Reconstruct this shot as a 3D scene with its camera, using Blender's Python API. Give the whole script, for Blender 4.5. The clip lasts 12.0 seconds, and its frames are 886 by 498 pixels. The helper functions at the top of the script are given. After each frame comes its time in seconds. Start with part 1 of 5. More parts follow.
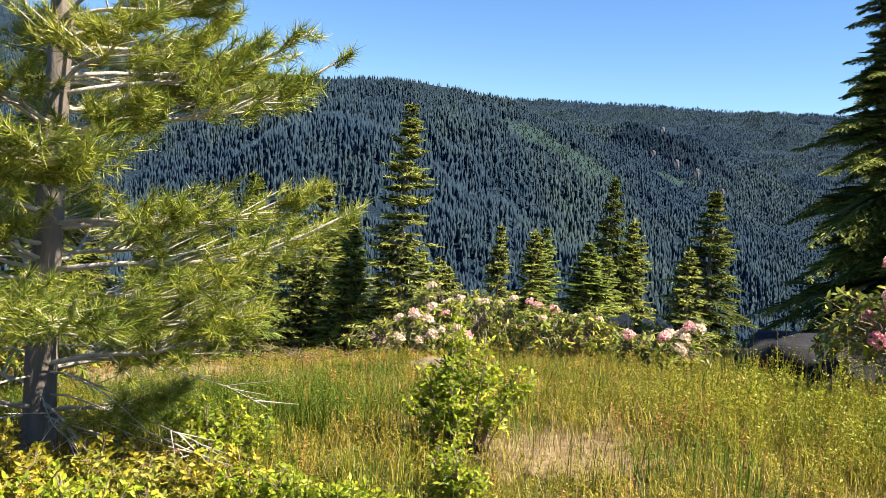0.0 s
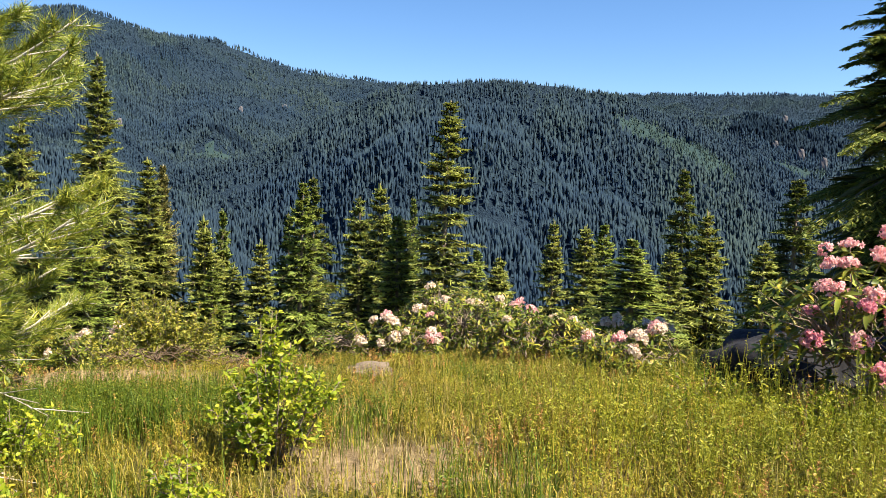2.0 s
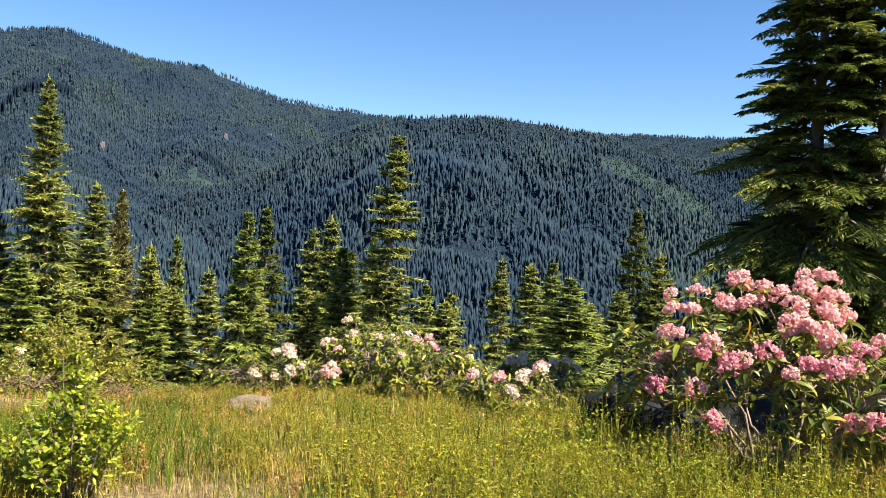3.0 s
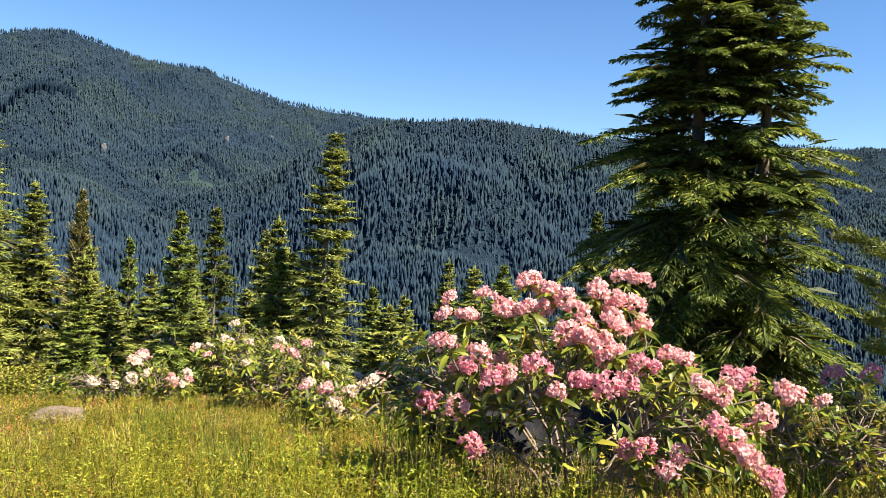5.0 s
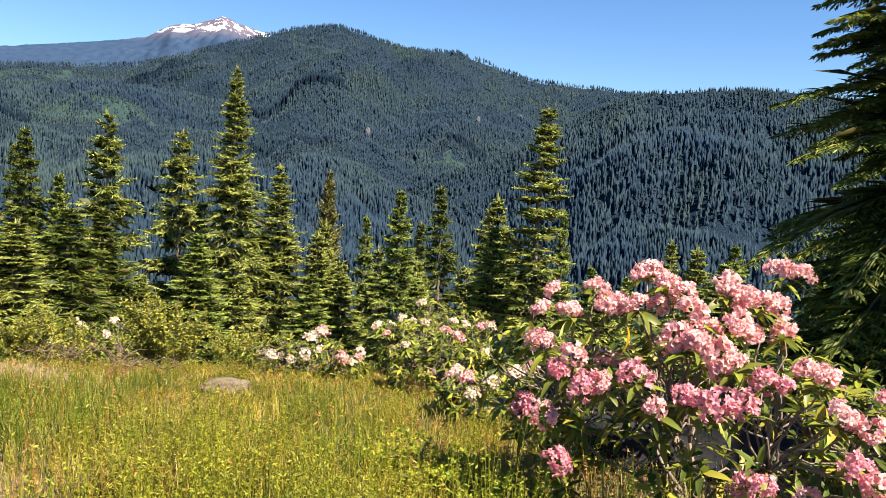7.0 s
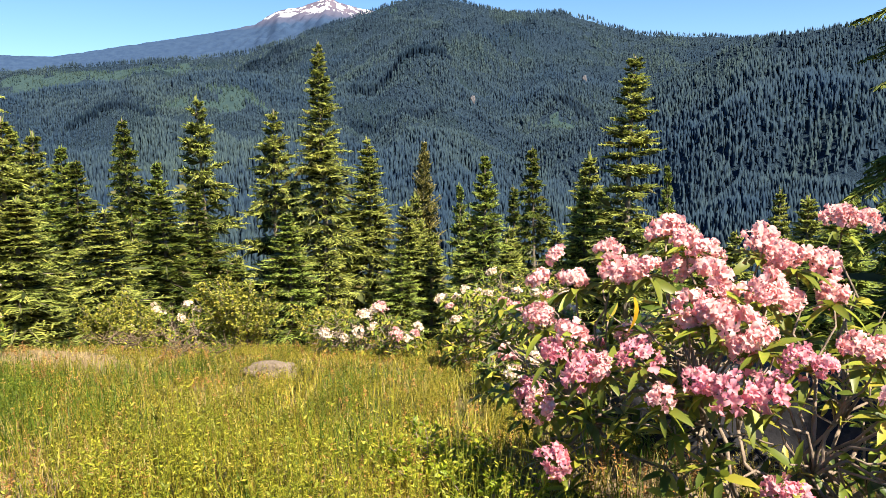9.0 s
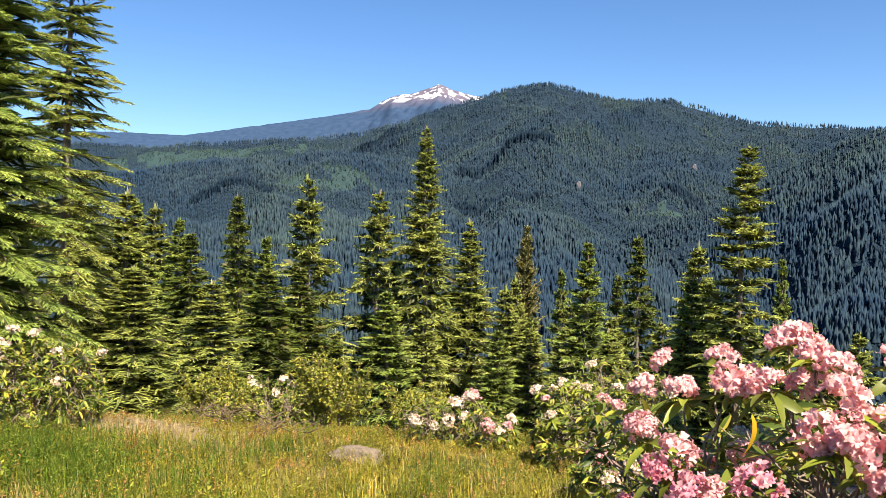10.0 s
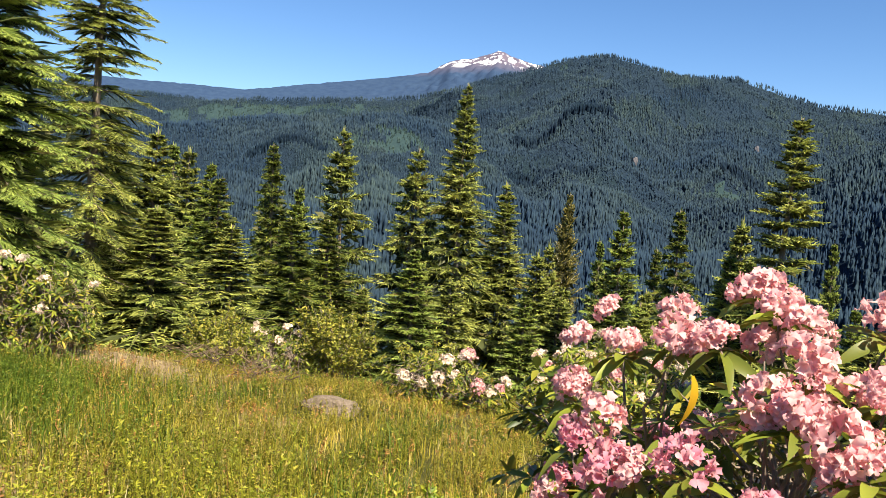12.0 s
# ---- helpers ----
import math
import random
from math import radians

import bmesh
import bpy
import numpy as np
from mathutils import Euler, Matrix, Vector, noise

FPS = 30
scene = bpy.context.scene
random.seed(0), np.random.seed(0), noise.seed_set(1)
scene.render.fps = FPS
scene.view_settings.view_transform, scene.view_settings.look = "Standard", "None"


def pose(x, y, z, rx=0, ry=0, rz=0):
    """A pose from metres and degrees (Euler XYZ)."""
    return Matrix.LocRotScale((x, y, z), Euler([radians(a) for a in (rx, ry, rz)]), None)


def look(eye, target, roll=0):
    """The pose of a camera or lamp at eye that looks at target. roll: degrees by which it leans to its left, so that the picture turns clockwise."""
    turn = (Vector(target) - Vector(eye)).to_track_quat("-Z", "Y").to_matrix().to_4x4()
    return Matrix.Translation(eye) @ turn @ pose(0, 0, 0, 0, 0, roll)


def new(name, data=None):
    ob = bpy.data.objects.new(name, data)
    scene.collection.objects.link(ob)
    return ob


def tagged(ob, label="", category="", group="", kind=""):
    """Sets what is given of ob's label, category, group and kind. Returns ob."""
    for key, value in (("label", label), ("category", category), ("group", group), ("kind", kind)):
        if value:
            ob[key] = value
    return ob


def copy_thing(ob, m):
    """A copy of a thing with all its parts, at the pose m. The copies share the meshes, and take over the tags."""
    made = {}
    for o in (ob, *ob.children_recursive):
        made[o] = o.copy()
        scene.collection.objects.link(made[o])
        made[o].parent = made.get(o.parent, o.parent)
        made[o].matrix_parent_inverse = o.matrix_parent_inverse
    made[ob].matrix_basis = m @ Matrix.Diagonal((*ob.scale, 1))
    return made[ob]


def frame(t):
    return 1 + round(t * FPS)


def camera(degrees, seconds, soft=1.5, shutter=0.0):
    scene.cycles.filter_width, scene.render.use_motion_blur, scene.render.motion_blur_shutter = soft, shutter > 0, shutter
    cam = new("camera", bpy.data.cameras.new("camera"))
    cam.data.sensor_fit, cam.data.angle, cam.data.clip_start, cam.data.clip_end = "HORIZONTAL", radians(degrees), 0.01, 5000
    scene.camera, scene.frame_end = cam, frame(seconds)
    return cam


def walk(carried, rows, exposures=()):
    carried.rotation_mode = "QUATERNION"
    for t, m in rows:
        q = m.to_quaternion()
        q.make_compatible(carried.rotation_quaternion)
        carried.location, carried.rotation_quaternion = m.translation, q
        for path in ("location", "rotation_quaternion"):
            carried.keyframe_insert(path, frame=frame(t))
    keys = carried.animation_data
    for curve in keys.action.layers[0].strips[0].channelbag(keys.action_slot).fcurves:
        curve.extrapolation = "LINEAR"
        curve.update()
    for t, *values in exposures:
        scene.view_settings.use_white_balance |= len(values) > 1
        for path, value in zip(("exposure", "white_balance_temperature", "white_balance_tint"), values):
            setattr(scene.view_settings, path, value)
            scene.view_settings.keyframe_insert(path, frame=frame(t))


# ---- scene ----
cam = camera(58.9, 12.0, soft=0.7)
EXPOSURES = [(0.0, 1.70), (1.0, 1.68), (2.0, 1.58), (3.5, 1.66), (5.5, 1.58), (6.5, 1.54), (8.5, 1.64), (9.5, 1.62), (10.5, 1.43), (12.0, 1.37)]
PATH = [
    (0, (0.266, 0.382, 1.520), (0.226, 2.376, 1.363), 3.81),
    (0.5, (0.661, 0.524, 1.516), (0.660, 2.520, 1.384), 3.50),
    (1, (1.047, 0.655, 1.515), (0.969, 2.648, 1.363), 2.18),
    (1.5, (1.419, 0.787, 1.531), (1.291, 2.778, 1.392), 2.09),
    (2, (1.812, 0.883, 1.530), (1.488, 2.849, 1.365), 1.70),
    (2.5, (2.173, 1.005, 1.541), (1.806, 2.968, 1.438), 1.70),
    (3, (2.640, 1.059, 1.582), (2.358, 3.038, 1.504), 3.43),
    (3.5, (3.050, 1.214, 1.594), (2.971, 3.211, 1.511), 2.84),
    (3.7, (3.213, 1.263, 1.598), (3.158, 3.261, 1.518), 2.71),
    (5.3, (4.074, 1.916, 1.618), (3.653, 3.870, 1.552), 2.99),
    (5.5, (4.174, 1.937, 1.657), (3.637, 3.862, 1.587), 2.15),
    (6, (4.320, 2.188, 1.669), (3.466, 3.994, 1.567), 2.30),
    (6.5, (4.376, 2.373, 1.669), (3.512, 4.174, 1.578), 4.65),
    (6.7, (4.436, 2.402, 1.674), (3.572, 4.202, 1.556), 3.89),
    (8.3, (4.797, 3.123, 1.609), (3.740, 4.802, 1.356), -0.43),
    (8.5, (4.801, 3.157, 1.604), (3.659, 4.779, 1.349), -0.75),
    (9, (4.774, 3.219, 1.633), (3.657, 4.858, 1.380), -0.85),
    (9.5, (4.772, 3.276, 1.650), (3.638, 4.916, 1.491), 0.64),
    (10, (4.686, 3.385, 1.656), (3.356, 4.879, 1.610), 1.16),
    (10.5, (4.740, 3.520, 1.611), (3.342, 4.949, 1.547), 1.02),
    (11, (4.687, 3.676, 1.566), (3.298, 5.113, 1.486), 0.77),
    (11.5, (4.739, 3.839, 1.540), (3.324, 5.248, 1.436), 0.78),
    (12, (4.721, 4.009, 1.505), (3.307, 5.416, 1.369), 4.57),
]
walk(cam, [(t, look(eye, target, roll)) for t, eye, target, roll in PATH], EXPOSURES)

# ---------------------------------------------------------------- light
SUN_AZ, SUN_EL = radians(107.0), radians(52.0)      # clockwise from +y, above the horizon
world = bpy.data.worlds.new("sky")
scene.world = world
world.use_nodes = True
wn = world.node_tree
sky = wn.nodes.new("ShaderNodeTexSky")
sky.sky_type = "NISHITA"
sky.sun_disc = False
sky.sun_elevation = SUN_EL
sky.sun_rotation = SUN_AZ
sky.altitude = 1400
sky.air_density = 1.0
sky.dust_density = 0.15
sky.ozone_density = 4.0
deep = wn.nodes.new("ShaderNodeHueSaturation")
deep.inputs["Hue"].default_value = 0.503
deep.inputs["Saturation"].default_value = 1.15
wn.links.new(sky.outputs[0], deep.inputs["Color"])
wn.links.new(deep.outputs[0], wn.nodes["Background"].inputs[0])
wn.nodes["Background"].inputs[1].default_value = 0.063
sun_dir = Vector((math.sin(SUN_AZ) * math.cos(SUN_EL), math.cos(SUN_AZ) * math.cos(SUN_EL), math.sin(SUN_EL)))
sun = new("sun", bpy.data.lights.new("sun", "SUN"))
sun.data.energy = 5.0
sun.data.angle = radians(0.53)
sun.data.color = (1.0, 0.895, 0.70)
sun.matrix_basis = look((0, 0, 60), Vector((0, 0, 60)) - sun_dir)

# ---------------------------------------------------------------- materials


class Nodes:
    """A small builder of node materials."""

    def __init__(self, name):
        self.m = bpy.data.materials.new(name)
        self.m.use_nodes = True
        self.t = self.m.node_tree
        self.bsdf = self.t.nodes["Principled BSDF"]
        self.out = self.t.nodes["Material Output"]

    def add(self, kind, **values):
        n = self.t.nodes.new(kind)
        for key, v in values.items():
            n.inputs[key].default_value = v
        return n

    def link(self, a, b):
        self.t.links.new(a, b)

    def place(self):
        return self.add("ShaderNodeTexCoord").outputs["Object"]

    def noise(self, scale, detail=4.0, rough=0.55, stretch=None):
        n = self.add("ShaderNodeTexNoise", Scale=scale, Detail=detail, Roughness=rough)
        src = self.place()
        if stretch:
            mp = self.add("ShaderNodeMapping")
            mp.inputs["Scale"].default_value = stretch
            self.link(src, mp.inputs["Vector"])
            src = mp.outputs[0]
        self.link(src, n.inputs["Vector"])
        return n.outputs["Fac"]

    def ramp(self, fac, stops):
        r = self.add("ShaderNodeValToRGB")
        el = r.color_ramp.elements
        while len(el) < len(stops):
            el.new(0.5)
        for e, (p, c) in zip(el, stops):
            e.position, e.color = p, (*c, 1.0)
        self.link(fac, r.inputs[0])
        return r.outputs[0]

    def mix(self, fac, a, b, mode="MIX"):
        n = self.t.nodes.new("ShaderNodeMix")
        n.data_type, n.blend_type = "RGBA", mode
        for k, v in ((0, fac), (6, a), (7, b)):
            if hasattr(v, "is_linked"):
                self.link(v, n.inputs[k])
            else:
                n.inputs[k].default_value = v if k == 0 else (*v, 1.0)
        return n.outputs[2]

    def bump(self, height, strength=0.4, distance=0.02):
        b = self.add("ShaderNodeBump", Strength=strength, Distance=distance)
        self.link(height, b.inputs["Height"])
        self.link(b.outputs[0], self.bsdf.inputs["Normal"])

    def done(self, colour, rough=0.8, spec=0.3):
        self.link(colour, self.bsdf.inputs["Base Color"])
        self.bsdf.inputs["Roughness"].default_value = rough
        self.bsdf.inputs["Specular IOR Level"].default_value = spec
        return self.m


def foliage(name, stops, through_light=0.3, rough=0.55, patch=0.9, spec=0.25, warm=(1.0, 1.0, 1.0), swing=1.0, drifts=None):
    """Leaves or needles: every leaf its own tint, larger drifts of tint over the plant, light shining through."""
    n = Nodes(name)
    rnd = n.add("ShaderNodeNewGeometry").outputs["Random Per Island"]
    col = n.ramp(rnd, stops)
    drift = n.ramp(n.noise(patch, 3.0), drifts or [(0.3, (1 - 0.28 * swing, 1 - 0.22 * swing, 1 - 0.28 * swing)), (0.7, (1 + 0.2 * swing, 1 + 0.12 * swing, 1.0))])
    col = n.mix(1.0, col, drift, "MULTIPLY")
    m = n.done(col, rough, spec)
    tr = n.add("ShaderNodeBsdfTranslucent")
    n.link(n.mix(1.0, col, warm, "MULTIPLY"), tr.inputs["Color"])
    mx = n.add("ShaderNodeMixShader", Fac=through_light)
    n.link(n.bsdf.outputs[0], mx.inputs[1])
    n.link(tr.outputs[0], mx.inputs[2])
    n.link(mx.outputs[0], n.out.inputs["Surface"])
    return m


def bark(name, dark, light, scale=14.0):
    n = Nodes(name)
    f = n.noise(scale, 6.0, 0.65, (1, 1, 0.25))
    g = n.noise(3.0, 3.0)
    col = n.mix(g, n.ramp(f, [(0.35, dark), (0.62, light)]), light)
    n.bump(f, 0.8, 0.03)
    return n.done(col, 0.9, 0.15)


def stone(name, a, b, c, scale=3.0):
    n = Nodes(name)
    f = n.noise(scale, 8.0, 0.65)
    g = n.noise(scale * 9, 5.0, 0.7)
    col = n.mix(n.ramp(g, [(0.45, (0, 0, 0)), (0.7, (1, 1, 1))]), n.ramp(f, [(0.3, a), (0.6, b)]), c)
    n.bump(g, 0.6, 0.02)
    return n.done(col, 0.88, 0.25)


FIR = foliage("fir_needles", [(0.0, (0.19, 0.225, 0.066)), (0.4, (0.31, 0.355, 0.092)), (0.8, (0.41, 0.445, 0.112)), (1.0, (0.49, 0.48, 0.125))], 0.28)
FIR_DARK = foliage("dark_fir_needles", [(0.0, (0.055, 0.090, 0.022)), (0.6, (0.14, 0.185, 0.036)), (0.9, (0.26, 0.29, 0.050)), (1.0, (0.38, 0.37, 0.07))], 0.34)
FIR_BLUE = foliage("blue_green_fir_needles", [(0.0, (0.17, 0.24, 0.065)), (0.5, (0.30, 0.385, 0.088)), (1.0, (0.42, 0.475, 0.115))], 0.34)
FIR_OLD = foliage("olive_brown_fir_needles", [(0.0, (0.20, 0.185, 0.06)), (0.5, (0.34, 0.30, 0.09)), (1.0, (0.46, 0.37, 0.12))], 0.3)
PINE = foliage("pine_needles", [(0.0, (0.065, 0.105, 0.018)), (0.5, (0.22, 0.275, 0.036)), (0.85, (0.42, 0.44, 0.06)), (1.0, (0.56, 0.51, 0.11))], 0.2, 0.4, 1.6, 0.4)
# Blue distance haze is put into the far forest's base colours.
FAR_FOREST = foliage("hazed_conifer_forest", [(0.0, (0.028, 0.049, 0.079)), (0.5, (0.039, 0.066, 0.098)), (1.0, (0.051, 0.082, 0.107))], 0.36, 0.9, 0.005, 0.02,
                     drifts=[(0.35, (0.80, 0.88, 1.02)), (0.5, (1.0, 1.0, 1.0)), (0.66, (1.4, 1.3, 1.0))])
# Dark copy of the forest colour, with the slopes' shaded bands put into it.
FAR_SHADE = foliage("far_shade_band_forest", [(0.0, (0.011, 0.022, 0.044)), (0.6, (0.016, 0.030, 0.056)), (1.0, (0.024, 0.042, 0.066))], 0.25, 0.9, 0.01, 0.02)
FAR_YOUNG = foliage("far_young_forest_hazed", [(0.0, (0.030, 0.056, 0.066)), (0.6, (0.042, 0.073, 0.077)), (1.0, (0.054, 0.090, 0.084))], 0.2, 0.8, 0.01, 0.1)
# Needles near the trunk: the crown's inner shade is put into this dark colour.
FIR_INNER_SHADE = foliage("inner_shade_needles", [(0.0, (0.022, 0.032, 0.011)), (0.7, (0.055, 0.066, 0.020)), (1.0, (0.11, 0.09, 0.03))], 0.05)
BARK = bark("grey_brown_bark", (0.07, 0.05, 0.038), (0.20, 0.165, 0.135))
BARK_PINE = bark("pale_grey_pine_bark", (0.06, 0.048, 0.04), (0.24, 0.205, 0.18), 9.0)
WEATHERED = bark("weathered_twigs", (0.07, 0.046, 0.03), (0.17, 0.12, 0.08), 20.0)
DEADWOOD = bark("bleached_dead_wood", (0.26, 0.225, 0.19), (0.56, 0.51, 0.45), 20.0)
STEM = bark("rhododendron_stem", (0.09, 0.065, 0.05), (0.27, 0.21, 0.165), 25.0)
RHODO_LEAF = foliage("rhododendron_leaves", [(0.0, (0.040, 0.068, 0.014)), (0.5, (0.11, 0.145, 0.025)), (0.8, (0.25, 0.25, 0.035)), (1.0, (0.42, 0.34, 0.055))], 0.3, 0.42, 2.5, 0.3)
# Lighter, yellower copy of the leaf colour, with sunlight put into it.
RHODO_LIME = foliage("sun_tinted_rhododendron_leaves", [(0.0, (0.075, 0.12, 0.018)), (0.5, (0.21, 0.26, 0.035)), (0.85, (0.38, 0.37, 0.05)), (1.0, (0.48, 0.36, 0.08))], 0.3, 0.45, 2.0, 0.25)
YELLOW_LEAF = foliage("withered_yellow_leaf", [(0.0, (0.62, 0.36, 0.02)), (1.0, (0.70, 0.42, 0.03))], 0.35)
PETAL_PINK = foliage("salmon_pink_petals", [(0.0, (0.83, 0.41, 0.47)), (0.5, (0.88, 0.51, 0.55)), (1.0, (0.92, 0.65, 0.65))], 0.45, 0.6, 2.5, 0.1, swing=0.7)
PETAL_ROSE = foliage("rose_pink_petals", [(0.0, (0.76, 0.29, 0.43)), (0.5, (0.83, 0.39, 0.49)), (1.0, (0.88, 0.51, 0.57))], 0.5, 0.6, 2.5, 0.1, swing=0.7)
PETAL_PALE = foliage("pale_blush_petals", [(0.0, (0.70, 0.50, 0.45)), (0.5, (0.82, 0.66, 0.58)), (1.0, (0.88, 0.77, 0.69))], 0.3, 0.6, 4.0, 0.1)
GRASS = foliage("meadow_grass_blades", [(0.0, (0.16, 0.16, 0.020)), (0.4, (0.28, 0.25, 0.028)), (0.8, (0.39, 0.325, 0.05)), (1.0, (0.49, 0.38, 0.13))], 0.3, 0.5, 0.8, swing=1.3)
GRASS_LUSH = foliage("lush_grass_blades", [(0.0, (0.045, 0.09, 0.010)), (0.6, (0.10, 0.165, 0.016)), (1.0, (0.20, 0.25, 0.03))], 0.3, 0.5, 1.2)
HERB_LUSH = foliage("lush_herb_leaves", [(0.0, (0.045, 0.085, 0.010)), (0.5, (0.11, 0.165, 0.016)), (0.9, (0.21, 0.25, 0.03)), (1.0, (0.32, 0.30, 0.05))], 0.32, 0.5, 1.6, swing=1.4)
STRAW = foliage("dry_straw", [(0.0, (0.24, 0.17, 0.07)), (0.6, (0.37, 0.28, 0.12)), (1.0, (0.48, 0.39, 0.21))], 0.2, 0.6, 1.0)
HERB = foliage("herb_leaves", [(0.0, (0.12, 0.125, 0.016)), (0.45, (0.22, 0.21, 0.024)), (0.82, (0.31, 0.275, 0.04)), (1.0, (0.40, 0.28, 0.06))], 0.3, 0.5, 1.1, swing=1.5)
HERB_GREEN = foliage("green_herb_leaves", [(0.0, (0.13, 0.155, 0.016)), (0.5, (0.26, 0.28, 0.026)), (0.9, (0.37, 0.36, 0.038)), (1.0, (0.44, 0.38, 0.06))], 0.36, 0.5, 1.3)
RUSSET = foliage("russet_weeds", [(0.0, (0.24, 0.11, 0.04)), (0.6, (0.42, 0.22, 0.08)), (1.0, (0.54, 0.36, 0.13))], 0.3, 0.6, 2.0)
SHRUB = foliage("shrub_leaves", [(0.0, (0.15, 0.23, 0.018)), (0.5, (0.34, 0.42, 0.03)), (1.0, (0.58, 0.56, 0.06))], 0.5, 0.45, 3.0, 0.35)
SHRUB_OLIVE = foliage("olive_shrub_leaves", [(0.0, (0.11, 0.14, 0.02)), (0.5, (0.26, 0.27, 0.04)), (1.0, (0.48, 0.42, 0.08))], 0.35, 0.5, 3.0)
SHRUB_GOLD = foliage("golden_shrub_leaves", [(0.0, (0.14, 0.15, 0.015)), (0.5, (0.36, 0.33, 0.03)), (1.0, (0.58, 0.44, 0.06))], 0.4, 0.5, 3.0)
BOULDER = stone("dark_basalt", (0.009, 0.009, 0.013), (0.017, 0.017, 0.023), (0.030, 0.029, 0.034), 1.6)
TANROCK = stone("tan_rock", (0.09, 0.068, 0.048), (0.165, 0.125, 0.09), (0.22, 0.175, 0.135), 5.0)
SCREE = stone("pale_scree", (0.065, 0.064, 0.076), (0.105, 0.10, 0.112), (0.15, 0.14, 0.15), 0.3)


def meadow_soil():
    n = Nodes("meadow_soil")
    big = n.noise(0.55, 4.0)
    fine = n.noise(9.0, 8.0, 0.7)
    dry = n.ramp(fine, [(0.3, (0.09, 0.062, 0.03)), (0.55, (0.22, 0.16, 0.08)), (0.75, (0.36, 0.28, 0.15))])
    green = n.ramp(fine, [(0.3, (0.03, 0.034, 0.010)), (0.7, (0.12, 0.11, 0.03))])
    col = n.mix(n.ramp(big, [(0.5, (0, 0, 0)), (0.64, (1, 1, 1))]), green, dry)
    n.bump(fine, 0.7, 0.04)
    return n.done(col, 0.95, 0.1)


def hazed_forest_floor():
    n = Nodes("hazed_forest_floor")
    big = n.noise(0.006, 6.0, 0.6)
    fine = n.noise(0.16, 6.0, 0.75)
    # The floor's base colours carry the blue of haze as well.
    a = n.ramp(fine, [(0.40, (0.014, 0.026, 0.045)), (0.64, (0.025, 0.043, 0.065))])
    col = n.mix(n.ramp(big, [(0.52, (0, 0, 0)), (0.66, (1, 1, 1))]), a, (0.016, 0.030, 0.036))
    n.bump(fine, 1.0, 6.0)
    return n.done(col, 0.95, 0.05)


def mountain_face():
    n = Nodes("hazed_snowy_mountain")
    geo = n.add("ShaderNodeNewGeometry")
    sep = n.add("ShaderNodeSeparateXYZ")
    n.link(geo.outputs["Position"], sep.inputs[0])
    warp = n.noise(0.019, 6.0, 0.6, (1, 1, 0.5))
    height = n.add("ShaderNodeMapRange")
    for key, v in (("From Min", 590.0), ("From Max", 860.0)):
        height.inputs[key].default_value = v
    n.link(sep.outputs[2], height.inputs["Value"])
    # Blue of distance haze is put into the rock and lower-slope colours.
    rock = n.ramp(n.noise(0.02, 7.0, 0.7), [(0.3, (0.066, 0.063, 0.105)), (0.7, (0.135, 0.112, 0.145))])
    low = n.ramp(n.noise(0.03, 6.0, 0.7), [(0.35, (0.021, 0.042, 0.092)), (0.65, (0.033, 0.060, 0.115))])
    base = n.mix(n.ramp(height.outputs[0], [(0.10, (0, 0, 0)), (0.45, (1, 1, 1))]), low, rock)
    sh = n.add("ShaderNodeMath")
    sh.operation = "MULTIPLY"
    n.link(n.ramp(warp, [(0.525, (0, 0, 0)), (0.537, (1, 1, 1))]), sh.inputs[0])
    n.link(n.ramp(height.outputs[0], [(0.30, (0, 0, 0)), (0.45, (1, 1, 1))]), sh.inputs[1])
    return n.done(n.mix(sh.outputs[0], base, (0.86, 0.87, 0.90)), 0.9, 0.1)


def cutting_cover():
    n = Nodes("low_growth_hazed")
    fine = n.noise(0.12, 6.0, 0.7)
    # Low growth, its green shifted towards blue to stand for haze.
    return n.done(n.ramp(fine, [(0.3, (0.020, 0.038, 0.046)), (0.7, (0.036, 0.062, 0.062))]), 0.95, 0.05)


def bare_dirt():
    n = Nodes("bare_dirt")
    fine = n.noise(14.0, 8.0, 0.75)
    n.bump(fine, 0.8, 0.03)
    return n.done(n.ramp(fine, [(0.3, (0.08, 0.055, 0.03)), (0.55, (0.24, 0.175, 0.10)), (0.72, (0.40, 0.31, 0.20))]), 0.95, 0.1)


DIRT = bare_dirt()
CUTTING = cutting_cover()
SOIL, FLOOR, PEAK = meadow_soil(), hazed_forest_floor(), mountain_face()

# ---------------------------------------------------------------- mesh helpers


def tri_mesh(name, v, t, material, smooth=False):
    """A mesh from an array of corners and an array of triangles or quads."""
    v, t = np.asarray(v, np.float32).reshape(-1, 3), np.asarray(t, np.int32)
    me = bpy.data.meshes.new(name)
    k = t.shape[1]
    me.vertices.add(len(v))
    me.vertices.foreach_set("co", v.ravel())
    me.loops.add(t.size)
    me.loops.foreach_set("vertex_index", t.ravel())
    me.polygons.add(len(t))
    me.polygons.foreach_set("loop_start", np.arange(0, t.size, k, dtype=np.int32))
    if smooth:
        me.polygons.foreach_set("use_smooth", np.ones(len(t), bool))
    me.update(calc_edges=True)
    me.materials.append(material)
    return me


class Soup:
    """Collects many small pieces for one mesh."""

    def __init__(self):
        self.v, self.t, self.n = [], [], 0

    def put(self, v, t):
        v = np.asarray(v, float).reshape(-1, 3)
        self.v.append(v)
        self.t.append(np.asarray(t, int).reshape(-1, 3) + self.n)
        self.n += len(v)

    def mesh(self, name, material, smooth=False):
        return tri_mesh(name, np.concatenate(self.v), np.concatenate(self.t), material, smooth)


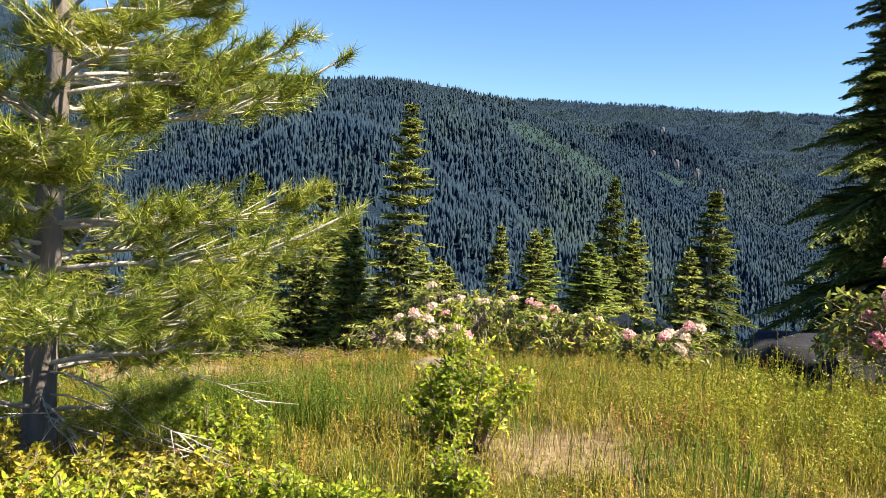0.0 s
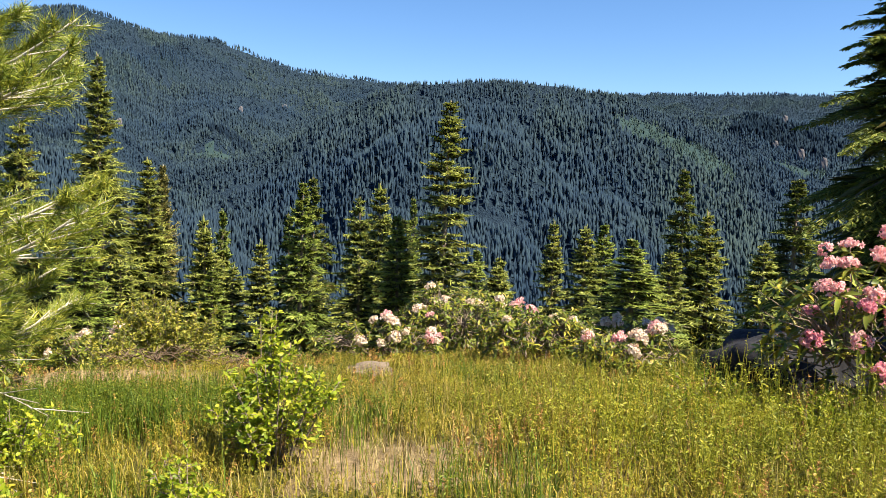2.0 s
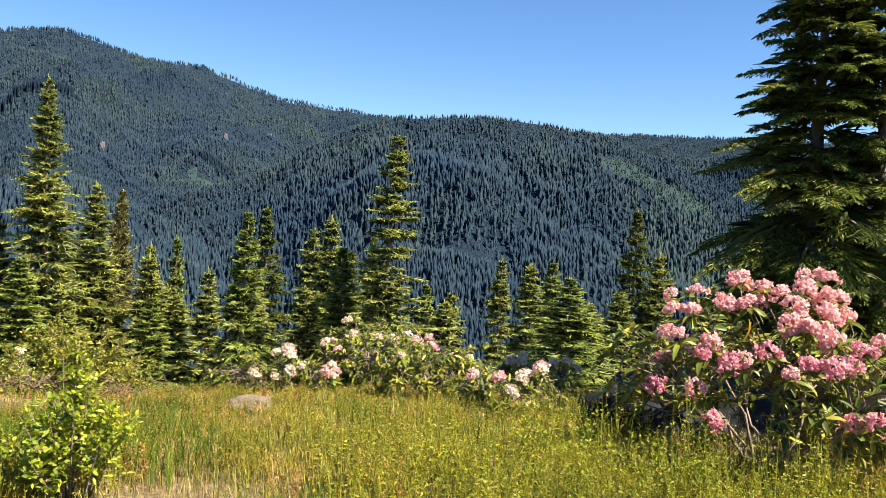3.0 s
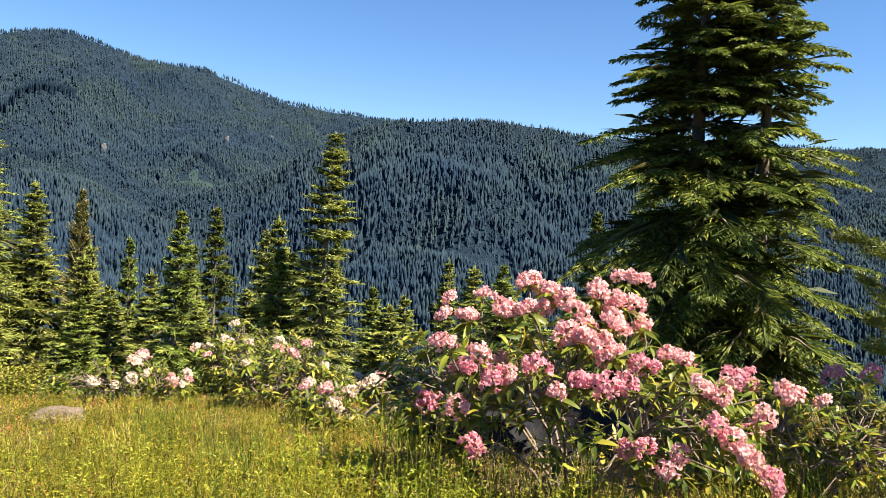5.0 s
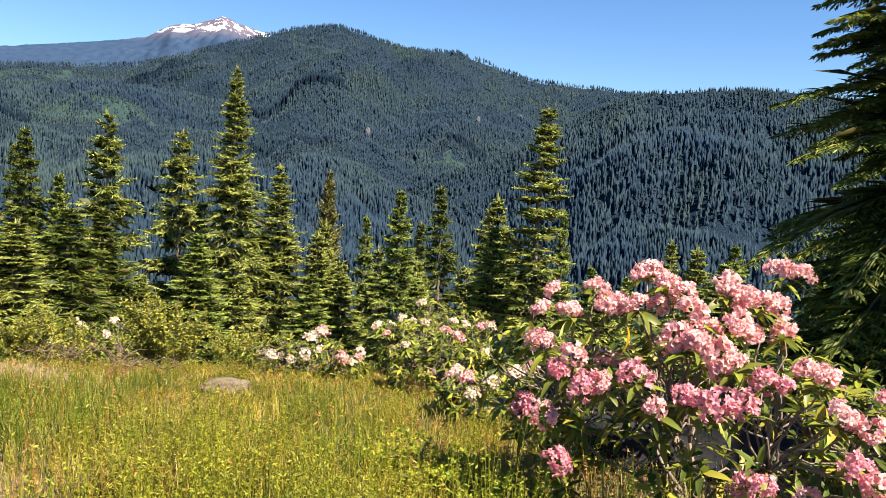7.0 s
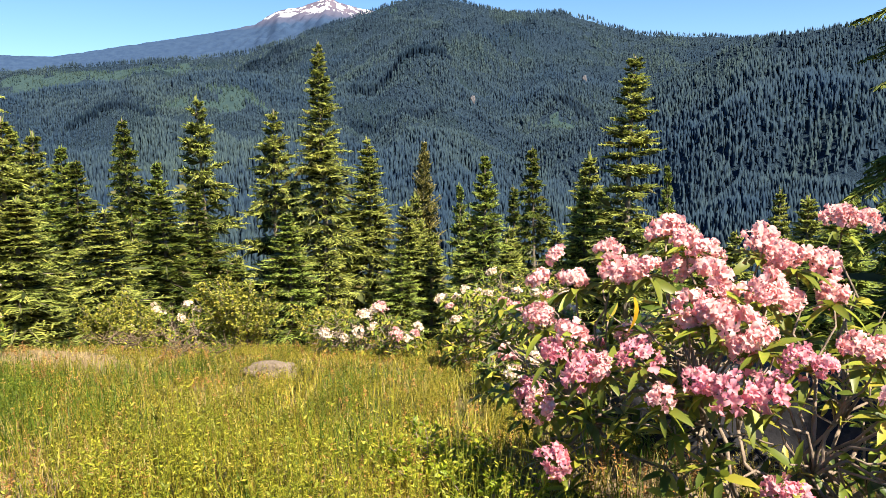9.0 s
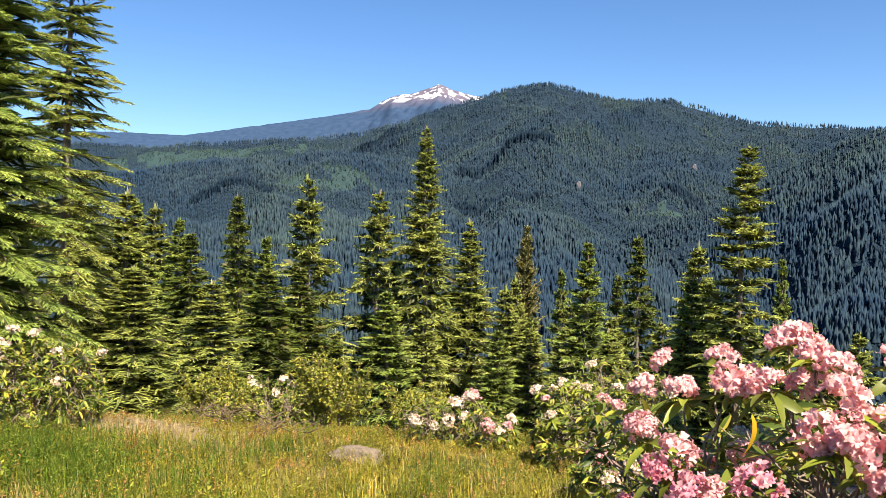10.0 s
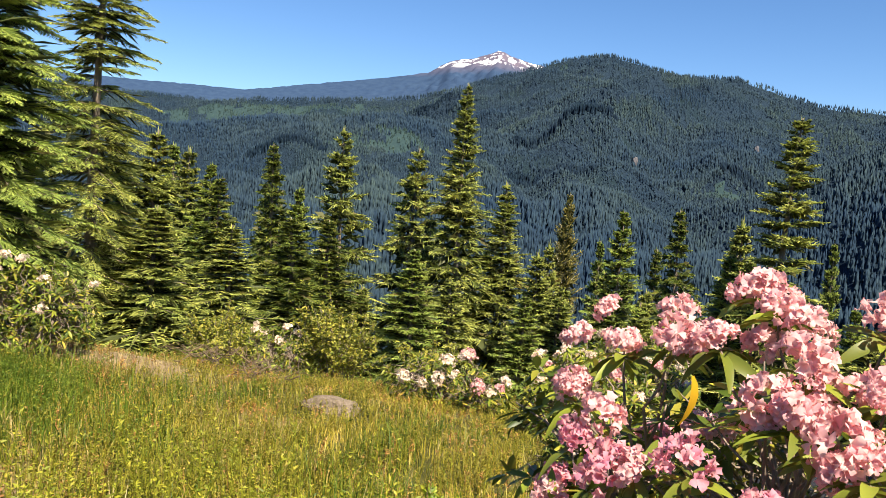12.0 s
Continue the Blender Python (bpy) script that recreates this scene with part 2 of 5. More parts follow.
def part(name, data, parent, label=""):
    ob = new(name, data)
    ob.parent = parent
    return tagged(ob, label)


def thing(name, label, category, group="", kind=""):
    return tagged(new(name), label, category, group, kind)


def unit(a):
    return a / np.maximum(np.linalg.norm(a, axis=-1, keepdims=True), 1e-9)


def kites(base, way, length, width, roll, bend=0.0, mid=0.45):
    """Flat four-cornered leaves: arrays of foot, direction, length, width and roll about their own axis."""
    way = unit(way)
    side = unit(np.cross(way, np.array([0.0, 0.0, 1.0])) + 1e-6)
    up = np.cross(side, way)
    c, s = np.cos(roll)[:, None], np.sin(roll)[:, None]
    w = (side * c + up * s) * (width / 2)[:, None]
    nrm = up * c - side * s
    m = base + way * (length * mid)[:, None] + nrm * (bend * length)[:, None]
    v = np.stack([base, m + w, base + way * length[:, None], m - w], 1)
    i = np.arange(len(base))[:, None] * 4
    t = np.concatenate([i + [0, 1, 2], i + [0, 2, 3]], 0)
    return v.reshape(-1, 3), t


def leaves(base, way, length, width, roll, droop=0.15, fold=0.12):
    """Broader leaves with a folded midrib and a hanging tip: eight corners, six triangles."""
    way = unit(way)
    side = unit(np.cross(way, np.array([0.0, 0.0, 1.0])) + 1e-6)
    up = np.cross(side, way)
    c, s = np.cos(roll)[:, None], np.sin(roll)[:, None]
    w = (side * c + up * s) * (width / 2)[:, None]
    nrm = up * c - side * s
    ln = length[:, None]
    at = lambda u: base + way * ln * u - nrm * ln * droop * u * u  # noqa: E731
    lift = nrm * width[:, None] * fold
    a, m1, m2, z = at(0.0), at(0.35), at(0.72), at(1.0)
    v = np.stack([a, m1, m2, z, m1 + w + lift, m2 + w * 0.8 + lift, m1 - w + lift, m2 - w * 0.8 + lift], 1)
    i = np.arange(len(base))[:, None] * 8
    tri = [[0, 4, 1], [1, 4, 5], [1, 5, 2], [2, 5, 3], [0, 1, 6], [1, 7, 6], [1, 2, 7], [2, 3, 7]]
    return v.reshape(-1, 3), np.concatenate([i + q for q in tri], 0)


def sticks(a, b, ra, rb, sides=4):
    """Thin tapered rods from points a to points b."""
    way = unit(b - a)
    x = unit(np.cross(way, np.array([0.31, 0.22, 0.93])) + 1e-6)
    y = np.cross(way, x)
    vs = []
    for p, r in ((a, ra), (b, rb)):
        for k in range(sides):
            q = 2 * math.pi * k / sides
            vs.append(p + (x * math.cos(q) + y * math.sin(q)) * np.asarray(r).reshape(-1, 1))
    v = np.stack(vs, 1)
    i = np.arange(len(a))[:, None] * (2 * sides)
    tri = []
    for k in range(sides):
        j = (k + 1) % sides
        tri += [[k, j, sides + j], [k, sides + j, sides + k]]
    return v.reshape(-1, 3), np.concatenate([i + q for q in tri], 0)


def tube(points, radii, sides=8):
    """One bent, tapered rod through the given points, closed at its ends."""
    p = np.asarray(points, float)
    r = np.asarray(radii, float)
    way = unit(np.gradient(p, axis=0))
    ref = np.array([0.0, 1.0, 0.0]) if abs(way[0][2]) > 0.7 else np.array([0.0, 0.0, 1.0])
    x = unit(np.cross(way, ref))
    y = np.cross(way, x)
    q = np.arange(sides) * 2 * math.pi / sides
    v = p[:, None] + (x[:, None] * np.cos(q)[None, :, None] + y[:, None] * np.sin(q)[None, :, None]) * r[:, None, None]
    v = np.concatenate([v.reshape(-1, 3), p[:1], p[-1:]])
    n, tri = len(p), []
    for a in range(n - 1):
        for k in range(sides):
            j = (k + 1) % sides
            tri += [[a * sides + k, a * sides + j, (a + 1) * sides + j], [a * sides + k, (a + 1) * sides + j, (a + 1) * sides + k]]
    for k in range(sides):
        j = (k + 1) % sides
        tri += [[n * sides, j, k], [n * sides + 1, (n - 1) * sides + k, (n - 1) * sides + j]]
    return v, np.array(tri)


# ---------------------------------------------------------------- the lie of the land


def fold_noise(x, y, scale, seed, octaves=4):
    """Smooth, repeatable noise from rotated sine waves, about -1 to 1."""
    rng = np.random.default_rng(seed)
    out, amp, total = 0.0, 1.0, 0.0
    for o in range(octaves):
        for _ in range(4):
            a, ph = rng.uniform(0, 2 * math.pi), rng.uniform(0, 2 * math.pi)
            k = 2 * math.pi / scale * (2 ** o) * rng.uniform(0.7, 1.3)
            out = out + amp * np.sin(k * (x * math.cos(a) + y * math.sin(a)) + ph)
            total += amp * 0.5
        amp *= 0.5
    return out / total


def near_ground(x, y):
    """The meadow knoll: level round the walk, rounding off into a steep slope ahead and to the left."""
    s = 0.92 * y - 0.34 * x
    d = np.maximum(0.0, s - 2.4)
    z = 0.12 - np.where(d < 20.0, 0.0140 * d * d, 5.60 + 0.56 * (d - 20.0))
    z = z - 0.06 * np.maximum(0.0, -x)
    right = np.maximum(0.0, x - 5.2)
    z = z + 0.10 * np.minimum(right, 4.0) * np.exp(-((y - 5.0) / 4.0) ** 2)
    z = z + 0.13 * np.exp(-((x + 3.2) / 1.5) ** 4 - ((y - 6.95 - 0.25 * (x + 3.2)) / 0.38) ** 2)
    z = z + 0.05 * fold_noise(x, y, 3.2, 5, 3) + 0.012 * fold_noise(x, y, 0.7, 6, 2)
    return z


# ridges: bearing (degrees from +y, clockwise), angle above the eye, distance; how steep they fall towards the eye
RIDGES = [
    ([-60, -45, -34, -26.2, -23, -19.3, -16.3, -13.1, -9.5, -4.3, -0.2, 3.1, 4.7, 8.3, 11.9, 15.7, 20.1, 27, 40],
     [-14, -12, -4, 0.5, 1.3, 3.4, 5.1, 6.5, 6.95, 7.1, 6.65, 6.1, 5.3, 4.0, 2.1, 0.6, -1.5, -4, -12], 1250, 0.75),
    ([-10, 0, 4.7, 8.3, 11.8, 16.3, 19.9, 24, 30, 45], [-2, 3.0, 5.1, 4.5, 4.9, 4.0, 1.9, 0.6, -1, -3], 1700, 0.52),
    ([-40, -14, -4, 3, 12.5, 17, 22, 27, 40, 80, 180], [5.0, 6.8, 6.2, 6.3, 6.3, 6.1, 6.0, 5.8, 5.6, 5, 5], 2750, 0.32),
    ([-180, -90, -75, -64.5, -59.9, -56, -50.4, -48, -43.9, -39.8, -37, -34, -31.8, -29.3, -25.8, -23.2, -19.7, -15, -10, 0],
     [5, 4, 4, 4.4, 5.3, 5.7, 6.2, 6.5, 7.8, 9.2, 10.0, 10.3, 9.7, 9.1, 9.1, 8.3, 7.3, 7.0, 6, 3], 2350, 0.36),
    ([-100, -75, -66, -60, -50.4, -46.3, -42.6, -38, -34, -30, -25, -18], [1, 2, 2.8, 3.8, 5.0, 4.7, 4.5, 3.8, 3.4, 2.6, 1, -3], 1600, 0.30),
]


def land(x, y):
    """The height of the whole country at plan places x, y."""
    dx, dy = x - 3.0, y - 3.0
    r = np.hypot(dx, dy)
    az = np.degrees(np.arctan2(dx, dy))
    rough = 12 * fold_noise(x, y, 420, 11, 4)
    gully = np.abs(fold_noise(x, y, 380, 12, 3))
    z = np.full_like(r, -230.0) + 0.4 * rough
    for bearings, rise, dist, steep in RIDGES:
        e = np.interp(az, bearings, rise) + 0.3
        top = dist * np.tan(np.radians(e)) + 1.5
        jag = 3.0 * fold_noise(x, y, 90, 13, 3)
        d = dist - r
        fade = np.clip(np.abs(d) / 180.0, 0, 1)
        zi = top + jag + np.where(d > 0, -steep * d, 0.35 * d) + fade * (rough - 44 * (0.5 - gully))
        z = np.maximum(z, zi)
    far = np.clip((r - 60) / 60, 0, 1)
    hill = near_ground(x, y) + far * 0.5 * rough
    behind = np.clip((r - 30) / 200, 0, 1) * np.clip((np.abs(az) - 75) / 40, 0, 1)
    return np.maximum(hill * (1 - behind) + behind * (0.0 + 0.3 * rough), np.where(r > 250, z, -400.0))


def clearing(x, y):
    """Old cuttings on the far slopes, where low green growth shows instead of tall trees."""
    dx, dy = x - 3.0, y - 3.0
    r, az = np.hypot(dx, dy), np.degrees(np.arctan2(dx, dy))
    g = lambda a, wa, d, wd: np.exp(-np.abs((az - a) / wa) ** 3 - np.abs((r - d) / wd) ** 3)  # noqa: E731
    return g(6.6, 4.2, 1190, 26) + g(-25.4, 1.7, 1405, 34) + g(-58, 8.5, 2240, 55) + 0.8 * g(-50.5, 5.0, 1405, 40) + g(14.5, 2.4, 1530, 16) + 0.42 * fold_noise(x, y, 75, 58, 4)


def shade_bands(x, y):
    """Shade bands on the far slopes, put into darker, taller trees, plus random patches."""
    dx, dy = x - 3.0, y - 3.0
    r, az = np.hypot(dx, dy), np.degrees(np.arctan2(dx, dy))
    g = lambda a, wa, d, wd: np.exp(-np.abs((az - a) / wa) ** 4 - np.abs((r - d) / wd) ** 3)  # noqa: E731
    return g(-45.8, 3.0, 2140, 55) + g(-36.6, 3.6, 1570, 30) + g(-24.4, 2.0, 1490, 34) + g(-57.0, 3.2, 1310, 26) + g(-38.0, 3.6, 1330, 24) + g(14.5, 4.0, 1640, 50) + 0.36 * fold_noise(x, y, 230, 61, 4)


def land_at(x, y):
    return float(land(np.array([float(x)]), np.array([float(y)]))[0])


def build_ground():
    rings = np.concatenate([np.arange(0.12, 14, 0.16), np.geomspace(14.2, 1000, 110), np.arange(1012, 2000, 14), np.geomspace(2010, 4800, 60)])
    az = np.radians(np.concatenate([np.arange(-75, 42, 0.6), np.arange(42, 285, 3.0)]))
    x = 3.0 + rings[:, None] * np.sin(az)[None]
    y = 3.0 + rings[:, None] * np.cos(az)[None]
    z = land(x.ravel(), y.ravel()).reshape(x.shape)
    n, m = x.shape
    v = np.stack([x, y, z], -1).reshape(-1, 3)
    i, j = np.meshgrid(np.arange(n - 1), np.arange(m), indexing="ij")
    k = (j + 1) % m
    q = np.stack([i * m + j, i * m + k, (i + 1) * m + k, (i + 1) * m + j], -1).reshape(-1, 4)
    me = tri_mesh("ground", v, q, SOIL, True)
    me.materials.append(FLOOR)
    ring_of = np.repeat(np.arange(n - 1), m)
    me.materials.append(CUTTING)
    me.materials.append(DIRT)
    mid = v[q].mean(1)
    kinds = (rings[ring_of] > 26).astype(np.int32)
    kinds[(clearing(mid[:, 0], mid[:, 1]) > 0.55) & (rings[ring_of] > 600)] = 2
    near = lambda cx, cy, rx, ry: np.hypot((mid[:, 0] - cx) / rx, (mid[:, 1] - cy) / ry) < 1 + 0.3 * fold_noise(mid[:, 0], mid[:, 1], 0.6, 91, 2)  # noqa: E731
    kinds[near(-3.8, 6.75, 0.9, 0.34) | near(-2.4, 7.1, 0.9, 0.34) | near(0.95, 4.68, 0.55, 0.42) | near(4.0, 6.75, 0.9, 0.75) | near(6.0, 6.2, 0.5, 1.0)] = 3
    me.polygons.foreach_set("material_index", kinds)
    bm = bmesh.new()
    bm.from_mesh(me)
    bm.faces.new(list(bm.verts)[:m])
    bmesh.ops.recalc_face_normals(bm, faces=bm.faces)
    bm.to_mesh(me)
    bm.free()
    ob = new("ground", me)
    return tagged(ob, "grassy knoll falling away into wooded valley and hills", "ground", kind="structure")


build_ground()


def build_peak():
    """The high volcano behind the near hills, with snow in its gullies and a long forested shoulder."""
    b = [-88, -80, -66.9, -63.6, -59.9, -56, -52.1, -49.6, -47.2, -45.6, -43.9, -42.8, -42.3, -41.8, -41.3, -39.8, -38.6, -36, -31, -25]
    e = [5.6, 5.9, 6.1, 6.2, 6.25, 7.0, 7.7, 8.15, 8.65, 9.6, 9.9, 10.3, 10.5, 10.45, 10.2, 9.8, 9.6, 8.6, 6.5, 5]
    az = np.radians(np.arange(-88, -25, 0.12))
    r = np.concatenate([np.linspace(3000, 3900, 18), np.linspace(3920, 4850, 60)])
    x, y = 3 + r[:, None] * np.sin(az), 3 + r[:, None] * np.cos(az)
    top = 4300 * np.tan(np.radians(np.interp(np.degrees(az), b, e)))[None] + 1.5
    d = 4300 - r[:, None]
    wob = np.clip(np.abs(d) / 250, 0, 1)
    ribs = np.abs(fold_noise(x, y, 260, 31, 4))
    z = top + np.where(d > 0, -0.42 * d, 0.5 * d) + wob * np.clip((top - 560) / 150, 0.12, 1) * (20 * (ribs - 0.4) + 16 * fold_noise(x, y, 120, 32, 3)) + 2 * fold_noise(x, y, 60, 33, 3)
    n, m = x.shape
    v = np.stack([x, y, z], -1).reshape(-1, 3)
    i, j = np.meshgrid(np.arange(n - 1), np.arange(m - 1), indexing="ij")
    q = np.stack([i * m + j, i * m + j + 1, (i + 1) * m + j + 1, (i + 1) * m + j], -1).reshape(-1, 4)[:, ::-1]
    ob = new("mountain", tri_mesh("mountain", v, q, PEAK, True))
    return tagged(ob, "distant volcanic peak with patches of summer snow", "mountain", kind="structure")


build_peak()


def shade_gap(az, r):
    """Level strips without tall trees; the dark floor there stands for bands of shade."""
    g = lambda a, wa, d, slant, wd: np.exp(-((az - a) / wa) ** 4 - ((r - d - slant * (az - a)) / wd) ** 2)  # noqa: E731
    return g(-23.5, 3.2, 1188, 2.0, 9) + g(-18.0, 3.4, 1198, -3.0, 9) + g(-12.0, 4.5, 1140, 2.5, 8) + g(-3.0, 3.5, 1105, -3.5, 8) + g(3.5, 2.6, 1165, -2.0, 7)


def build_far_forest():
    """Conifers on the opposite slopes, as far as the eye can see them between the ridges."""
    rng = np.random.default_rng(77)
    bins = np.arange(-76, 44, 0.2)
    steps = np.arange(300, 2820, 8.0)
    bx = 3 + steps[None] * np.sin(np.radians(bins))[:, None]
    by = 3 + steps[None] * np.cos(np.radians(bins))[:, None]
    ang = (land(bx.ravel(), by.ravel()).reshape(bx.shape) - 1.6) / steps[None]
    horizon = np.maximum.accumulate(ang, axis=1)
    sets = {"old": [], "dark": [], "young": []}
    for r0, r1, area in ((700, 1060, 18.0), (1060, 1350, 14.0), (1350, 1750, 22.0), (1750, 2800, 40.0)):
        count = int(0.5 * radians(118) * (r1 ** 2 - r0 ** 2) / area)
        az = rng.uniform(-75, 43, count)
        r = np.sqrt(rng.uniform(r0 ** 2, r1 ** 2, count))
        x, y = 3 + r * np.sin(np.radians(az)), 3 + r * np.cos(np.radians(az))
        z = land(x, y)
        clump = fold_noise(x, y, 160, 51, 3)
        young = clearing(x, y) > 0.55
        dark = (shade_bands(x, y) > 0.5) & ~young
        keep = rng.random(count) < np.where(young, 0.85, 0.80 + 0.30 * clump) * (shade_gap(az, r) < 0.5)
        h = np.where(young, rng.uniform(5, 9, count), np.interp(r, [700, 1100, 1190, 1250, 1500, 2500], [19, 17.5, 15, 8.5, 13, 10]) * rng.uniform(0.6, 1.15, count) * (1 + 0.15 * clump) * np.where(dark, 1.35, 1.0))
        bi = np.clip(((az + 76) / 0.2).astype(int), 0, len(bins) - 1)
        si = np.clip(((r - 300) / 8 - 2).astype(int), 0, len(steps) - 1)
        keep &= ((z + h - 1.6) / r > horizon[bi, si] - 0.002)
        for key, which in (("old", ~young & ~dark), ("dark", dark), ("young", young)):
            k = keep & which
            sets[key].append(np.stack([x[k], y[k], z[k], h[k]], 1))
    for key, material, words in (("old", FAR_FOREST, "dense conifer forest on the slopes, haze blue put into its colour"), ("dark", FAR_SHADE, "taller conifers coloured dark as shaded bands on the slopes"), ("young", FAR_YOUNG, "younger conifers in old clearings, haze blue put into their colour")):
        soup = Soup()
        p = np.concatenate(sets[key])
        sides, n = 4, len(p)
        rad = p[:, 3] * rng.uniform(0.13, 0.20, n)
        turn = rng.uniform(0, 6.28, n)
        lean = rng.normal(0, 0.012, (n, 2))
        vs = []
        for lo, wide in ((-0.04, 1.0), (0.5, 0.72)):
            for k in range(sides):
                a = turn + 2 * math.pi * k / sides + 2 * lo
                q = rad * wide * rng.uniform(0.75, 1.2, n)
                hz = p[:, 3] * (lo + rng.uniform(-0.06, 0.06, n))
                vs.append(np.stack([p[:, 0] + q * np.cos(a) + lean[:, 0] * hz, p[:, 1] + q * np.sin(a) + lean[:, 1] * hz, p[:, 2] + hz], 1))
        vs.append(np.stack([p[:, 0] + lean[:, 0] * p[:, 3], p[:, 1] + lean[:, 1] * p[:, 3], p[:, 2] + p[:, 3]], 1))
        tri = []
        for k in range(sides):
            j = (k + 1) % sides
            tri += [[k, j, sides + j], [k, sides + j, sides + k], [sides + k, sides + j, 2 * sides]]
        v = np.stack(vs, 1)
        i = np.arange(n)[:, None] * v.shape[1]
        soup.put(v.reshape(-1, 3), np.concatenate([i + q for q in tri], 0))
        ob = new({"old": "far_forest", "dark": "far_shade_forest", "young": "far_young_forest_hazed"}[key], soup.mesh("far_forest", material, True))
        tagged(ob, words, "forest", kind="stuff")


build_far_forest()


def outcrop(seed, bearing, dist, size):
    """A bare patch of pale rock showing among the far trees."""
    x, y = 3 + dist * math.sin(radians(bearing)), 3 + dist * math.cos(radians(bearing))
    bm = bmesh.new()
    bmesh.ops.create_icosphere(bm, subdivisions=3, radius=1.0)
    noise.seed_set(seed)
    for v in bm.verts:
        v.co = v.co * (1 + 0.25 * noise.noise(v.co * 1.7))
        v.co = Vector((v.co.x * size[0], v.co.y * size[1], v.co.z * size[2]))
    me = bpy.data.meshes.new("rock_outcrop")
    bm.to_mesh(me)
    bm.free()
    me.materials.append(SCREE)
    ob = new("rock_outcrop", me)
    ob.matrix_basis = pose(x, y, land_at(x, y) + 0.45 * size[2], 0, 0, -bearing)
    return tagged(ob, "bare pale rock outcrop among far conifers", "rock", "far rock outcrops")


for k, (bearing, dist, size) in enumerate([(-31.9, 1452, (5, 4, 9)), (-21.0, 1900, (7, 5, 9)), (13.2, 1590, (6, 4, 11)), (14.8, 1570, (7, 4, 13)), (16.2, 1550, (7, 4, 15)), (18.0, 1540, (5, 4, 10)), (13.7, 1690, (6, 5, 12)), (-24.0, 1700, (5, 4, 11))]):
    outcrop(40 + k, bearing, dist, size)

# ---------------------------------------------------------------- conifers


def branch_off(rng, base, way, length, n, first, spread, share, sag, shrink=0.8, hang=0.0):
    """Side shoots, alternately left and right, along each of many limbs. Returns their feet, directions and lengths."""
    m = len(base)
    u = first + (1 - first) * (np.arange(n)[None] + rng.uniform(0.1, 0.9, (m, n))) / n
    side = unit(np.cross(way, np.array([0.0, 0.0, 1.0])) + 1e-6)
    sgn = np.where(np.arange(n) % 2 == 0, 1.0, -1.0)[None, :, None] * np.ones((m, 1, 1))
    foot = base[:, None] + way[:, None] * (length[:, None] * u)[..., None]
    foot[..., 2] -= (length[:, None] * sag * u * u)
    phi = np.radians(spread) * rng.uniform(0.75, 1.2, (m, n))[..., None]
    d = way[:, None] * np.cos(phi) + side[:, None] * sgn * np.sin(phi)
    d = d + rng.normal(0, 0.10, d.shape)
    d[..., 2] -= 1.2 * sag * u + hang
    ln = length[:, None] * share * (1 - u) ** shrink * rng.uniform(0.7, 1.2, (m, n)) + 0.035
    return foot.reshape(-1, 3), unit(d.reshape(-1, 3)), ln.ravel()


